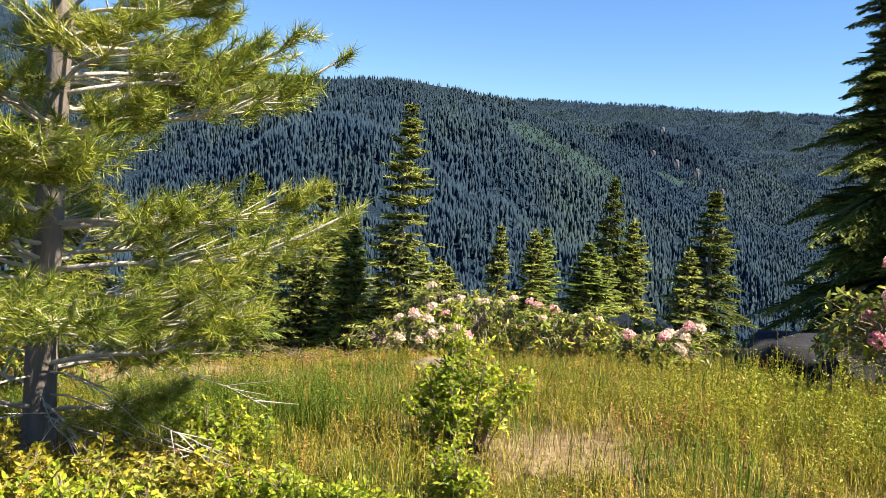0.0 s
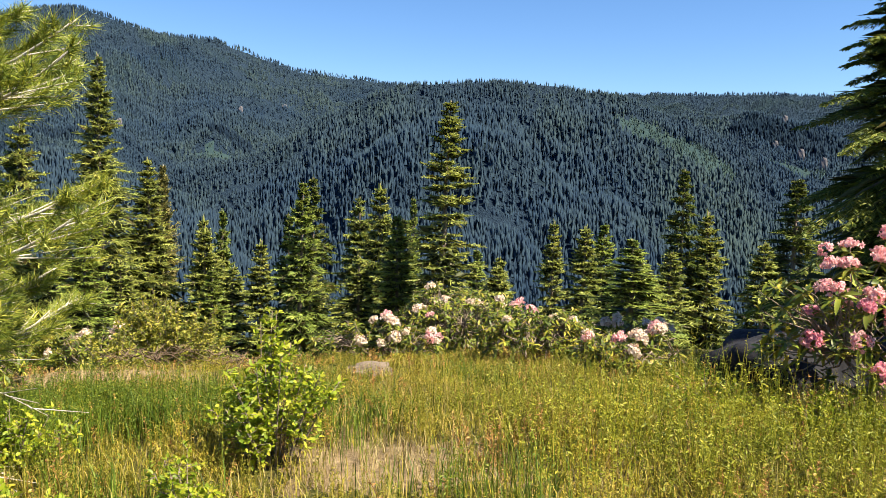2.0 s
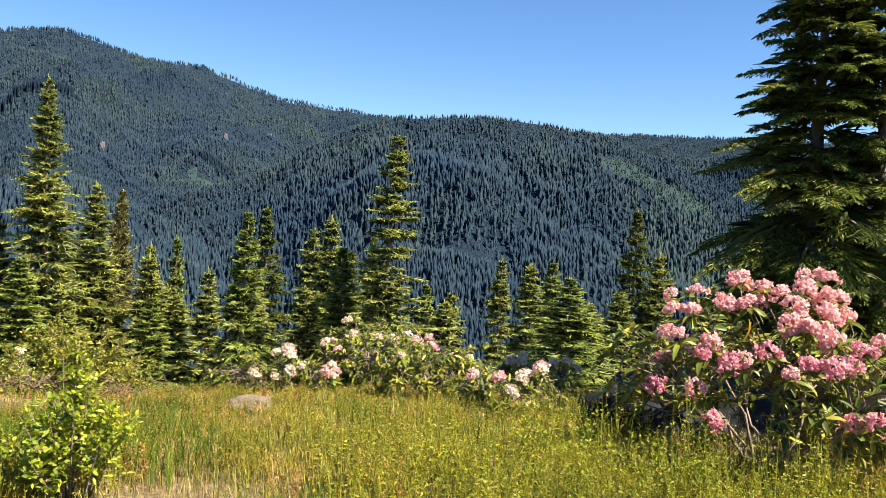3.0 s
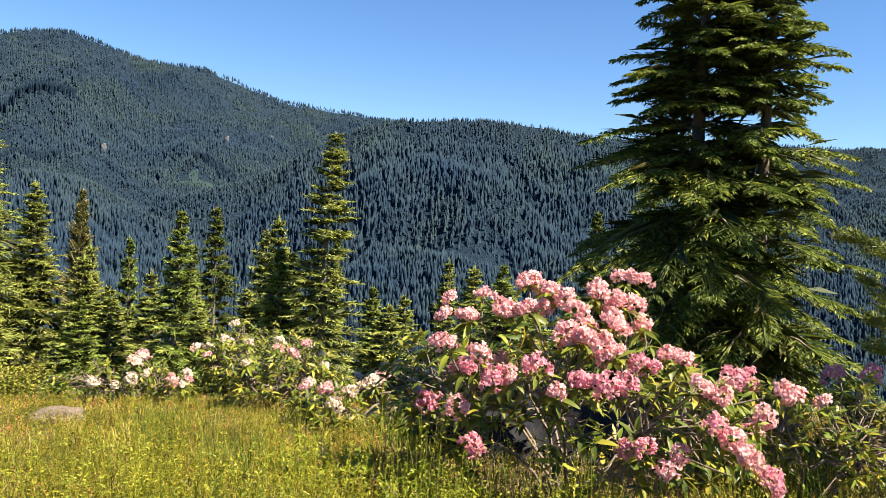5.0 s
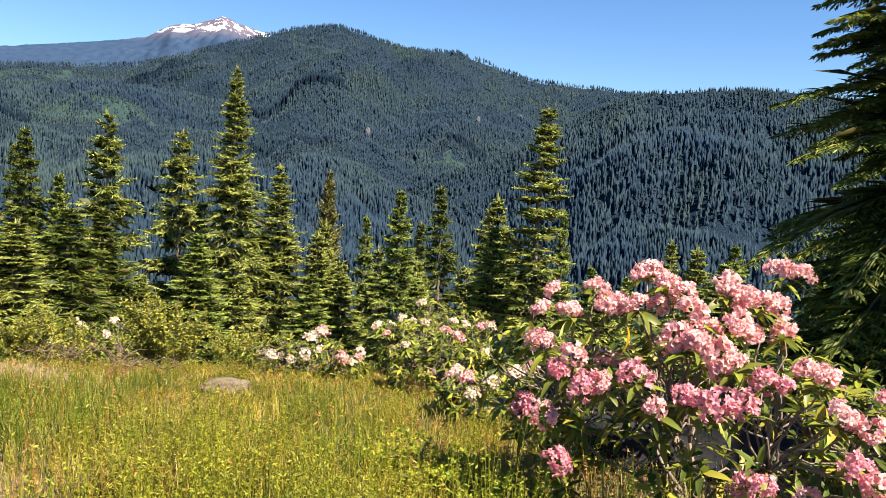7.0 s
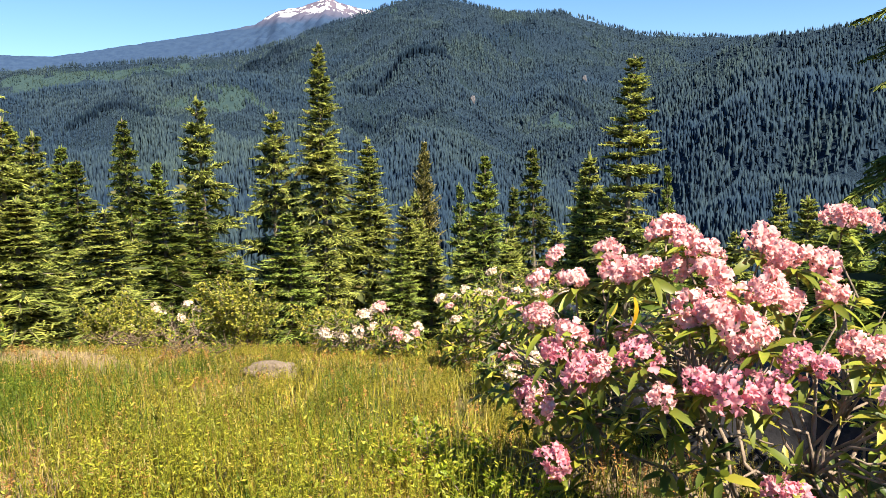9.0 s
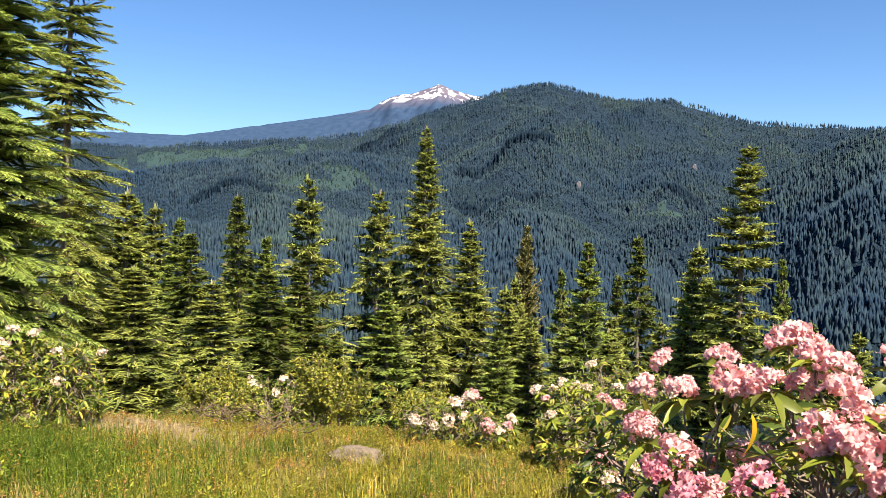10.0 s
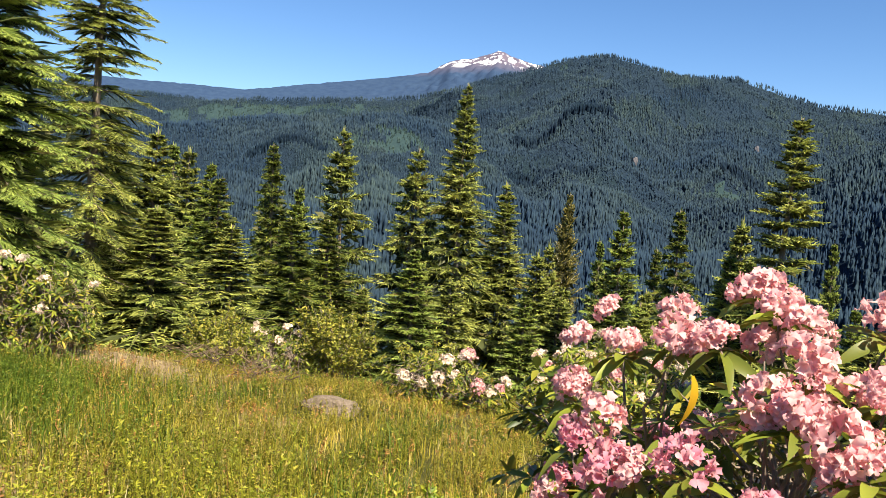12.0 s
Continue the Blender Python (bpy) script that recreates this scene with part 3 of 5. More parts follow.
def conifer(name, label, seed, height, radius, material, whorl=0.19, per=7, shape=0.85, low=0.04, lift=(-12, 38), sag=0.18, twigs=16, blade=0.055, fine=0, gaps=0.12,
            trunk_r=None, group="conifers on the slope", bark_mat=None, bottom=1.0, share=0.46, hang=0.0):
    """A young conifer: tapered trunk, whorls of limbs, flat sprays of needles."""
    rng = np.random.default_rng(seed)
    root = thing(name, label, "conifer", group)
    trunk_r = trunk_r or 0.014 * height + 0.015
    zs = np.linspace(-0.3, height, 14)
    bend = np.stack([0.012 * height * np.sin(zs / height * 3 + seed), 0.012 * height * np.cos(zs / height * 2.3 + seed)], 1) - \
        np.array([[0.012 * height * math.sin(seed), 0.012 * height * math.cos(seed)]])
    axis = np.column_stack([bend, zs])
    tr = Soup()
    tr.put(*tube(axis, trunk_r * (1 - 0.93 * np.clip(zs / height, 0, 1)) + 0.003, 9))
    hs, tops = [], low * height
    while tops < height * 0.985:
        hs.append(tops)
        tops += whorl * (0.55 + 0.6 * (1 - tops / height)) * rng.uniform(0.7, 1.25)
    h, az = [], []
    for q in hs:
        k = max(4, int(round(per * rng.uniform(0.8, 1.2))))
        off = rng.uniform(0, 6.28)
        for j in range(k):
            if rng.random() < gaps:
                continue
            h.append(q + rng.normal(0, whorl * 0.16))
            az.append(off + 6.283 * j / k + rng.normal(0, 0.2))
    h, az = np.clip(np.array(h), 0.02 * height, height * 0.985), np.array(az)
    f = h / height
    ln = radius * (1 - f) ** shape * rng.uniform(0.58, 1.25, len(h)) * np.clip(0.55 * bottom + f * 3.0, 0.3, 1.0) + 0.05
    el = np.radians(lift[0] + (lift[1] - lift[0]) * f ** 1.4 + rng.normal(0, 6, len(h)))
    way = np.stack([np.cos(az) * np.cos(el), np.sin(az) * np.cos(el), np.sin(el)], 1)
    base = np.stack([np.interp(h, zs, axis[:, 0]), np.interp(h, zs, axis[:, 1]), h], 1)
    tip = base + way * ln[:, None]
    tip[:, 2] -= ln * sag
    mid = (base + way * (ln * 0.5)[:, None]) - np.array([[0, 0, 1]]) * (ln * sag * 0.25)[:, None]
    rb = 0.0055 + 0.011 * ln
    limbs = Soup()
    limbs.put(*sticks(base, mid, rb, rb * 0.65, 3))
    limbs.put(*sticks(mid, tip, rb * 0.65, rb * 0.15, 3))
    crown = Soup()
    b1, w1, l1 = branch_off(rng, base, way, ln, twigs, 0.12, 52, share, sag)
    ends_b = mid
    end_l = np.linalg.norm(tip - mid, axis=1) * 1.15
    end_w = unit(tip - mid)
    if fine:
        fb, fw, fl = branch_off(rng, b1, w1, l1, fine, 0.02, 46, 0.30, 0.16, 0.7, hang)
        ok = fl > 0.03
        crown.put(*kites(fb[ok], fw[ok], fl[ok] * 1.25, np.full(ok.sum(), blade * 0.62) * rng.uniform(0.7, 1.2, ok.sum()), rng.normal(0, 0.6, ok.sum()), 0.06))
        crown.put(*kites(b1, w1, l1 * 1.15, np.full(len(l1), blade * 0.35), rng.normal(0, 0.5, len(l1)), 0.05))
    else:
        k = len(l1)
        crown.put(*kites(b1, w1, l1 * 0.6 + 0.03, 0.62 * blade * rng.uniform(0.7, 1.35, k) * np.clip(l1 / 0.16, 0.4, 1.0), rng.normal(0, 0.5, k), 0.07))
        outer = b1 + w1 * (l1 * 0.45)[:, None]
        crown.put(*kites(outer, w1 + rng.normal(0, 0.35, w1.shape), l1 * 0.6 + 0.02, 0.5 * blade * rng.uniform(0.7, 1.3, k) * np.clip(l1 / 0.16, 0.4, 1.0), rng.normal(0, 0.5, k), 0.07))
        half = rng.random(k) < 0.6
        lifted = w1[half] + np.column_stack([np.zeros((half.sum(), 2)), rng.uniform(-0.75, 0.5, half.sum())])
        crown.put(*kites(b1[half] + w1[half] * (l1[half] * 0.2)[:, None], lifted, l1[half] * 0.4 + 0.03, 0.62 * blade * rng.uniform(0.6, 1.1, half.sum()), rng.uniform(-1.5, 1.5, half.sum()), 0.05))
    # Wide dark blades by the trunk stand for shade inside the crown.
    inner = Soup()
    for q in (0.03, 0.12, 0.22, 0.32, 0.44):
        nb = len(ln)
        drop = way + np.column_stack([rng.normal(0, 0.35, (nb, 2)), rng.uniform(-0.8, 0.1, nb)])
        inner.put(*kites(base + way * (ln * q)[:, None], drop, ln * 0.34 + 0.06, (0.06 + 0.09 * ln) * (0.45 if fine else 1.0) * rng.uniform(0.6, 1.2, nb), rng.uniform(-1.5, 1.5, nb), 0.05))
    for roll in (0.0, 1.4):
        crown.put(*kites(ends_b, end_w, end_l, np.full(len(end_l), blade * 0.7), np.full(len(end_l), roll) + rng.normal(0, 0.3, len(end_l)), 0.03))
    top = np.array([[axis[-1, 0], axis[-1, 1], height - 0.22]] * 10)
    tw = np.stack([0.35 * np.cos(np.arange(10.0)), 0.35 * np.sin(np.arange(10.0)), np.linspace(0.5, 2.5, 10)], 1)
    crown.put(*kites(top, tw, np.linspace(0.12, 0.30, 10), np.full(10, blade * 0.6), rng.uniform(-1.5, 1.5, 10)))
    part("trunk", tr.mesh("trunk", bark_mat or BARK, True), root)
    tagged(part("branchwork", limbs.mesh("branchwork", bark_mat or BARK), root), kind="stuff")
    part("crown", crown.mesh("crown", material), root)
    part("inner_crown", inner.mesh("inner_crown", FIR_INNER_SHADE), root, "needles near the trunk, coloured dark for inner shade")
    return root


def stand(ob, x, y, turn=0.0, k=1.0, kz=None, sink=0.03, lean=(0.0, 0.0)):
    ob.matrix_basis = pose(x, y, land_at(x, y) - sink, lean[0], lean[1], turn) @ Matrix.Diagonal((k, k, kz or k, 1))
    return ob


def copy_to(ob, x, y, top, turn, k, own, label="", lean=(0.0, 0.0)):
    """A copy of a tree whose tip reaches the given height above the datum; own is the height of the pattern."""
    z = land_at(x, y) - 0.03
    c = copy_thing(ob, pose(x, y, z, lean[0], lean[1], turn))
    c.matrix_basis = pose(x, y, z, lean[0], lean[1], turn) @ Matrix.Diagonal((k, k, (top - z) / own, 1))
    return tagged(c, label)


SLOPE = "conifers on the slope"
# the two tall landmarks of the row
spire = conifer("fir_tree", "tall slender fir with bright layered branches on the slope", 3, 7.4, 1.25, FIR, 0.31, 8, 0.62, 0.02, (-2, 26), 0.08, 23, 0.052, gaps=0.14)
old_fir = conifer("fir_tree", "tall dense fir with a narrow pointed crown", 8, 8.3, 2.0, FIR, 0.25, 9, 0.85, 0.02, (-12, 28), 0.12, 23, 0.050, gaps=0.12)
mid_a = conifer("fir_tree", "young green fir with even tiered branches", 12, 4.6, 1.2, FIR_BLUE, 0.24, 9, 0.85, 0.03, (-4, 34), 0.12, 21, 0.048)
mid_b = conifer("fir_tree", "young yellow-green fir with dense branches", 15, 4.4, 1.1, FIR, 0.23, 9, 0.8, 0.03, (-6, 32), 0.14, 21, 0.048)
mid_c = conifer("hemlock_tree", "dark green hemlock with drooping branch tips", 19, 5.4, 1.35, FIR_DARK, 0.25, 8, 0.78, 0.03, (-10, 24), 0.2, 21, 0.048)
mid_d = conifer("fir_tree", "sparse fir with knobbly uneven limbs", 23, 6.0, 1.75, FIR, 0.28, 9, 0.68, 0.03, (-6, 24), 0.10, 23, 0.055, gaps=0.22)
rusty = conifer("pine_tree", "half-dead olive-brown conifer with bare lower trunk", 29, 9.0, 2.0, FIR_OLD, 0.24, 9, 0.7, 0.10, (5, 50), 0.05, 19, 0.045, gaps=0.1, bark_mat=DEADWOOD)

stand(spire, -1.05, 18.46, 40, lean=(0.0, 1.6))
stand(old_fir, -10.1, 19.5, 10)
spire.matrix_basis = spire.matrix_basis @ Matrix.Diagonal((1, 1, (3.45 - land_at(-1.05, 18.46)) / 7.4, 1))
old_fir.matrix_basis = old_fir.matrix_basis @ Matrix.Diagonal((1, 1, (4.6 - land_at(-10.1, 19.5)) / 8.3, 1))
stand(mid_a, -4.5, 18.4, 70)
mid_a.matrix_basis = mid_a.matrix_basis @ Matrix.Diagonal((1, 1, (1.5 - land_at(-4.5, 18.4)) / 4.6, 1))
stand(mid_b, 1.41, 20.9, 0)
mid_b.matrix_basis = mid_b.matrix_basis @ Matrix.Diagonal((0.8, 0.8, (0.72 - land_at(1.41, 20.9)) / 4.4, 1))
stand(mid_c, -14.1, 16.0, 0)
mid_c.matrix_basis = mid_c.matrix_basis @ Matrix.Diagonal((1.05, 1.05, (2.58 - land_at(-14.1, 16.0)) / 5.4, 1))
stand(mid_d, -12.2, 17.0, 200)
mid_d.matrix_basis = mid_d.matrix_basis @ Matrix.Diagonal((1, 1, (3.12 - land_at(-12.2, 17.0)) / 6.0, 1))
stand(rusty, -14.6, 30.0, 0)
rusty.matrix_basis = rusty.matrix_basis @ Matrix.Diagonal((1, 1, (2.0 - land_at(-14.6, 30.0)) / 9.0, 1))

PLANTED = [  # pattern, its height, x, y, height of the tip, turn, width
    (old_fir, 8.3, -9.7, 20.6, 2.0, 130, 0.75), (mid_d, 6.0, -13.7, 20.8, 2.95, 60, 0.9), (mid_b, 4.4, -11.9, 20.1, 0.9, 80, 0.8),
    (mid_a, 4.6, -9.9, 25.7, 0.42, 20, 0.8), (mid_c, 5.4, -5.86, 23.7, 1.62, 300, 0.8), (mid_b, 4.4, -3.58, 22.2, 1.5, 160, 0.95),
    (mid_a, 4.6, -2.25, 19.2, 0.75, 250, 0.75), (mid_c, 5.4, -7.1, 24.4, 0.45, 90, 0.7), (mid_b, 4.4, 2.03, 19.6, 0.65, 200, 0.7),
    (mid_a, 4.6, 2.6, 21.8, 0.6, 100, 0.8), (mid_c, 5.4, 5.0, 25.5, 2.2, 30, 0.8), (mid_b, 4.4, 5.94, 25.7, 0.95, 60, 1.0),
    (mid_c, 5.4, 8.6, 26.1, 2.0, 210, 1.15), (mid_a, 4.6, -0.76, 21.7, -0.2, 10, 0.7), (mid_a, 4.6, 2.95, 16.9, 0.55, 330, 0.8),
    (mid_a, 4.6, -4.4, 30.7, 0.95, 50, 0.75), (mid_c, 5.4, -2.5, 20.2, 0.62, 140, 0.75), (mid_b, 4.4, -11.0, 11.2, 2.4, 15, 0.95),
    (mid_b, 4.4, -13.8, 13.4, 2.2, 95, 0.9), (mid_a, 4.6, -12.3, 13.1, 1.8, 190, 0.85), (mid_c, 5.4, -10.8, 12.6, 1.5, 280, 0.7),
    (mid_b, 4.4, -7.2, 10.9, 0.72, 44, 0.8), (mid_a, 4.6, -13.2, 16.3, 1.4, 222, 0.85), (mid_a, 4.6, -6.4, 17.7, -0.6, 77, 0.7),
    (mid_b, 4.4, -6.5, 21.2, -0.15, 12, 0.8), (mid_b, 4.4, -8.05, 20.65, 0.5, 171, 0.7), (mid_d, 6.0, -4.94, 25.0, 1.05, 265, 0.75),
    (mid_b, 4.4, -14.6, 11.9, 2.6, 133, 1.0), (mid_a, 4.6, -15.8, 13.8, 2.3, 21, 1.0), (mid_d, 6.0, -12.9, 9.3, 2.2, 71, 0.9), (mid_b, 4.4, -9.4, 10.4, 0.9, 301, 1.0),
    (mid_c, 5.4, -10.6, 15.2, 0.7, 111, 0.9), (mid_a, 4.6, -8.6, 16.5, 0.2, 251, 0.9), (mid_b, 4.4, -7.4, 19.3, 0.3, 191, 0.9), (mid_c, 5.4, -16.5, 17.5, 2.2, 5, 0.9),
    (mid_c, 5.4, -9.2, 13.4, 0.8, 33, 0.9), (mid_a, 4.6, -12.6, 11.2, 1.2, 312, 0.9),
]
for n, (ob, own, x, y, top, turn, k) in enumerate(PLANTED):
    copy_to(ob, x, y, top, turn, 1.4 * k, own)

# lower growth of young trees between the taller ones
young = conifer("fir_tree", "small young fir filling a gap in the row", 33, 3.6, 1.1, FIR, 0.26, 7, 0.8, 0.02, (-4, 30), 0.14, 15, 0.06)
stand(young, -10.3, 16.4, 20)
young.matrix_basis = young.matrix_basis @ Matrix.Diagonal((1.2, 1.2, (-0.9 - land_at(-10.3, 16.4)) / 3.6, 1))
FILLERS = [(-11.6, 14.4, -0.4), (-9.7, 18.0, -0.9), (-8.62, 17.58, -0.5), (-7.5, 20.5, -0.6), (-6.5, 19.2, -0.7), (-5.4, 21.5, -0.5), (-4.76, 20.2, -0.6), (-3.7, 20.6, -0.4), (-2.6, 21.1, -0.8),
           (-1.5, 19.6, -0.9), (0.1, 20.4, -0.5), (3.6, 20.0, -0.2), (-13.2, 17.2, -0.7), (-0.4, 24.0, -0.6), (4.4, 22.5, -0.1), (7.0, 23.0, 0.2)]
for n, (x, y, top) in enumerate(FILLERS):
    copy_to(young, x, y, top, 67 * n, 1.3, 3.6)

# large trees close to the meadow
big_fir = conifer("fir_tree", "large dark fir with wide drooping boughs behind the flowering shrub", 41, 5.7, 1.6, FIR_DARK, 0.165, 9, 0.9, 0.05, (-14, 24), 0.24, 24, 0.024, 16, 0.16,
                  trunk_r=0.10, group="large conifers by the meadow", share=0.36, hang=0.25)
stand(big_fir, 5.2, 9.25, 20)
second_fir = conifer("fir_tree", "tall fir growing close beside a larger one", 43, 5.4, 1.15, FIR_DARK, 0.22, 8, 0.85, 0.08, (-8, 24), 0.22, 20, 0.034, 9, 0.1,
                     trunk_r=0.08, group="large conifers by the meadow", share=0.32, hang=0.35)
stand(second_fir, 5.75, 9.1, 120)
hemlock = conifer("hemlock_tree", "large sunlit hemlock with soft drooping sprays", 47, 7.6, 1.25, FIR_BLUE, 0.19, 11, 0.5, 0.03, (-2, 30), 0.24, 22, 0.019, 19, 0.06,
                  trunk_r=0.10, group="large conifers by the meadow", share=0.32, hang=0.30)
stand(hemlock, -5.1, 6.4, 0)
tall_fir = conifer("fir_tree", "tall open fir with bare trunk between its limbs", 53, 10.0, 1.75, FIR, 0.29, 9, 0.70, 0.03, (-14, 16), 0.14, 22, 0.028, 12, 0.16,
                   trunk_r=0.12, group="large conifers by the meadow", share=0.34)
stand(tall_fir, -10.35, 9.7, 0)

# ---------------------------------------------------------------- pines with long needles


def tufts(rng, soup, at, way, count, length, width):
    """Brush-like bundles of long needles round shoot ends."""
    n = len(at)
    w = np.repeat(unit(way), count, 0)
    spread = rng.normal(0, 0.62, (n * count, 3))
    d = unit(w + spread)
    foot = np.repeat(at, count, 0) - w * (rng.uniform(0, 0.10, n * count))[:, None]
    side = unit(np.cross(d, rng.normal(0, 1, d.shape))) * width * 0.62
    v = np.stack([foot + side, foot - side, foot + d * (length * rng.uniform(0.7, 1.15, n * count))[:, None]], 1)
    soup.put(v.reshape(-1, 3), np.arange(n * count * 3).reshape(-1, 3))


def pine(seed, height, trunk_r, reach, first, step, label, needle=0.075, dead=10, shoots=9, count=26, aim=(), wood_mat=None):
    rng = np.random.default_rng(seed)
    root = thing("pine_tree", label, "conifer", "pines at the meadow edge")
    zs = np.linspace(-0.2, height, 16)
    axis = np.column_stack([0.05 * np.sin(zs * 1.1 + seed), 0.03 * np.cos(zs * 0.9), zs])
    axis[:, :2] -= axis[1, :2]
    tr = Soup()
    tr.put(*tube(axis, trunk_r * (1 - 0.8 * np.clip(zs / height, 0, 1)) * (1 + 0.06 * np.sin(zs * 9)), 12))
    part("trunk", tr.mesh("trunk", BARK_PINE, True), root)
    wood, green, bare = Soup(), Soup(), Soup()
    specs = []
    h = first
    while h < height * 0.97:
        for j in range(4):
            specs.append((h + rng.normal(0, 0.05), rng.uniform(0, 6.28), reach * (1 - (h / height) ** 2 * 0.75) * rng.uniform(0.6, 1.05), rng.uniform(4, 26)))
        h += step * rng.uniform(0.8, 1.2)
    specs += list(aim)
    for h, a, ln, el in specs:
        k = 9
        u = np.linspace(0, 1, k)
        e = radians(el)
        p = np.column_stack([np.cos(a) * ln * u, np.sin(a) * ln * u, h + ln * (math.tan(e) * u * 0.5 + 0.22 * u * u - 0.10 * u)])
        p[:, 2] += 0.03 * np.sin(u * 7 + a)
        p[:, :2] += axis[np.argmin(abs(zs - h)), :2]
        wood.put(*tube(p, (0.004 + 0.0075 * ln) * (1 - 0.8 * u) + 0.002, 5))
        tips_at, tips_way = [p[-1]], [unit(p[-1] - p[-3])]
        for s in range(shoots):
            q = rng.uniform(0.30, 0.98)
            foot = np.array([np.interp(q, u, p[:, c]) for c in range(3)])
            b = a + rng.choice([-1, 1]) * rng.uniform(0.5, 1.1)
            l2 = ln * (1.05 - q) * rng.uniform(0.35, 0.65) + 0.08
            w = unit(np.array([math.cos(b), math.sin(b), rng.uniform(0.0, 0.55)]))
            end = foot + w * l2
            wood.put(*sticks(foot[None], end[None], [0.005], [0.002], 3))
            for g in (0.62, 1.0):
                if l2 * g > 0.07:
                    tips_at.append(foot + w * l2 * g)
                    tips_way.append(unit(w + [0, 0, 0.35]))
        for q in (0.72, 0.9):
            tips_at.append(np.array([np.interp(q, u, p[:, c]) for c in range(3)]))
            tips_way.append(unit(p[-1] - p[-4] + np.array([0, 0, 0.1])))
        tufts(rng, green, np.array(tips_at), np.array(tips_way), count, needle, 0.0032)
    tagged(part("branchwork", wood.mesh("branchwork", wood_mat or DEADWOOD), root), kind="stuff")
    part("needles", green.mesh("needles", PINE), root, "long yellow-green needles in brushes")
    for _ in range(dead):
        h, a = rng.uniform(0.15, first + 0.5), rng.uniform(0, 6.28)
        ln = rng.uniform(0.5, 1.3)
        u = np.linspace(0, 1, 7)
        p = np.column_stack([np.cos(a + 0.3 * u) * ln * u, np.sin(a + 0.3 * u) * ln * u, h + ln * (0.05 * u - 0.32 * u * u) + 0.02 * np.sin(9 * u + a)])
        p[:, 2] = np.maximum(p[:, 2], 0.06)
        bare.put(*tube(p, 0.0065 * (1 - 0.8 * u), 5))
        for _k in range(9):
            q = rng.uniform(0.3, 0.95)
            foot = np.array([np.interp(q, u, p[:, c]) for c in range(3)])
            end = foot + np.array([math.cos(a + rng.normal(0, 0.9)), math.sin(a + rng.normal(0, 0.9)), rng.uniform(-0.5, 0.3)]) * rng.uniform(0.08, 0.28)
            bare.put(*sticks(foot[None], end[None], [0.004], [0.0012], 3))
    if dead:
        tagged(part("dead_branchwork", bare.mesh("dead_branchwork", DEADWOOD), root, "bleached leafless lower limbs"), kind="stuff")
    return root


near_pine = pine(61, 4.6, 0.085, 1.2, 0.42, 0.19, "pine with pale bark, long needles and dead lower limbs", needle=0.082, dead=26, shoots=26, count=62,
                 aim=[(1.05, -0.16, 1.55, 14), (1.70, -0.13, 1.45, 20), (1.25, 0.2, 1.3, 12), (0.8, -0.3, 1.2, 8), (1.9, 0.1, 1.2, 22)])
stand(near_pine, -1.78, 4.2)
far_pine = pine(67, 5.2, 0.06, 0.95, 0.6, 0.24, "slender young pine with dense brownish needle brushes", needle=0.055, dead=0, shoots=34, count=60, wood_mat=BARK)
stand(far_pine, 6.7, 7.25)

# ---------------------------------------------------------------- rhododendrons


def flower_mesh(name, seed, material, size, blooms=26):
    """A loose dome of open, funnel-shaped blooms, each with five ruffled petals, some half shut."""
    rng = np.random.default_rng(seed)
    soup = Soup()
    lump = rng.normal(0, 0.16, (3, 3))
    for k in range(blooms):
        zz = 1 - 1.25 * (k + 0.5) / blooms
        a = 2.399 * k + rng.normal(0, 0.35)
        q = math.sqrt(max(0.0, 1 - zz * zz))
        out = unit(np.array([q * math.cos(a), q * math.sin(a), zz]) + rng.normal(0, 0.22, 3))
        throat = (out + lump @ out) * size * 0.36 * rng.uniform(0.45, 1.12) * np.array([1.0, 1.0, 0.75])
        s = unit(np.cross(out, [0.3, 0.1, 0.95]))
        t = np.cross(out, s)
        ph, wide = rng.uniform(0, 6.28), rng.uniform(0.5, 1.15)
        for p in range(5):
            b = ph + p * 1.2566 + rng.normal(0, 0.1)
            r = s * math.cos(b) + t * math.sin(b)
            e = np.cross(out, r)
            ln = size * 0.225 * rng.uniform(0.75, 1.25)
            w = ln * rng.uniform(0.21, 0.29)
            c1, c2 = wide * 0.55, wide * rng.uniform(0.9, 1.35)
            mid = throat + (out * math.cos(c1) + r * math.sin(c1)) * ln * 0.5
            tip = mid + (out * math.cos(c2) + r * math.sin(c2)) * ln * 0.42
            end = mid + (out * math.cos(c2 + 0.5) + r * math.sin(c2 + 0.5)) * ln * 0.56
            nrm = out * math.sin(c2) - r * math.cos(c2)
            ruffle = rng.normal(0, 0.12, 3) * ln
            v = [throat, mid + e * w * 0.8, mid - e * w * 0.8, mid - nrm * ln * 0.07, tip + e * w + nrm * ruffle[0], tip - e * w + nrm * ruffle[1], end + nrm * ruffle[2], tip - nrm * ln * 0.05]
            soup.put(v, [[0, 1, 3], [0, 3, 2], [1, 4, 3], [4, 7, 3], [3, 7, 5], [3, 5, 2], [4, 6, 7], [7, 6, 5]])
    return soup.mesh(name, material)


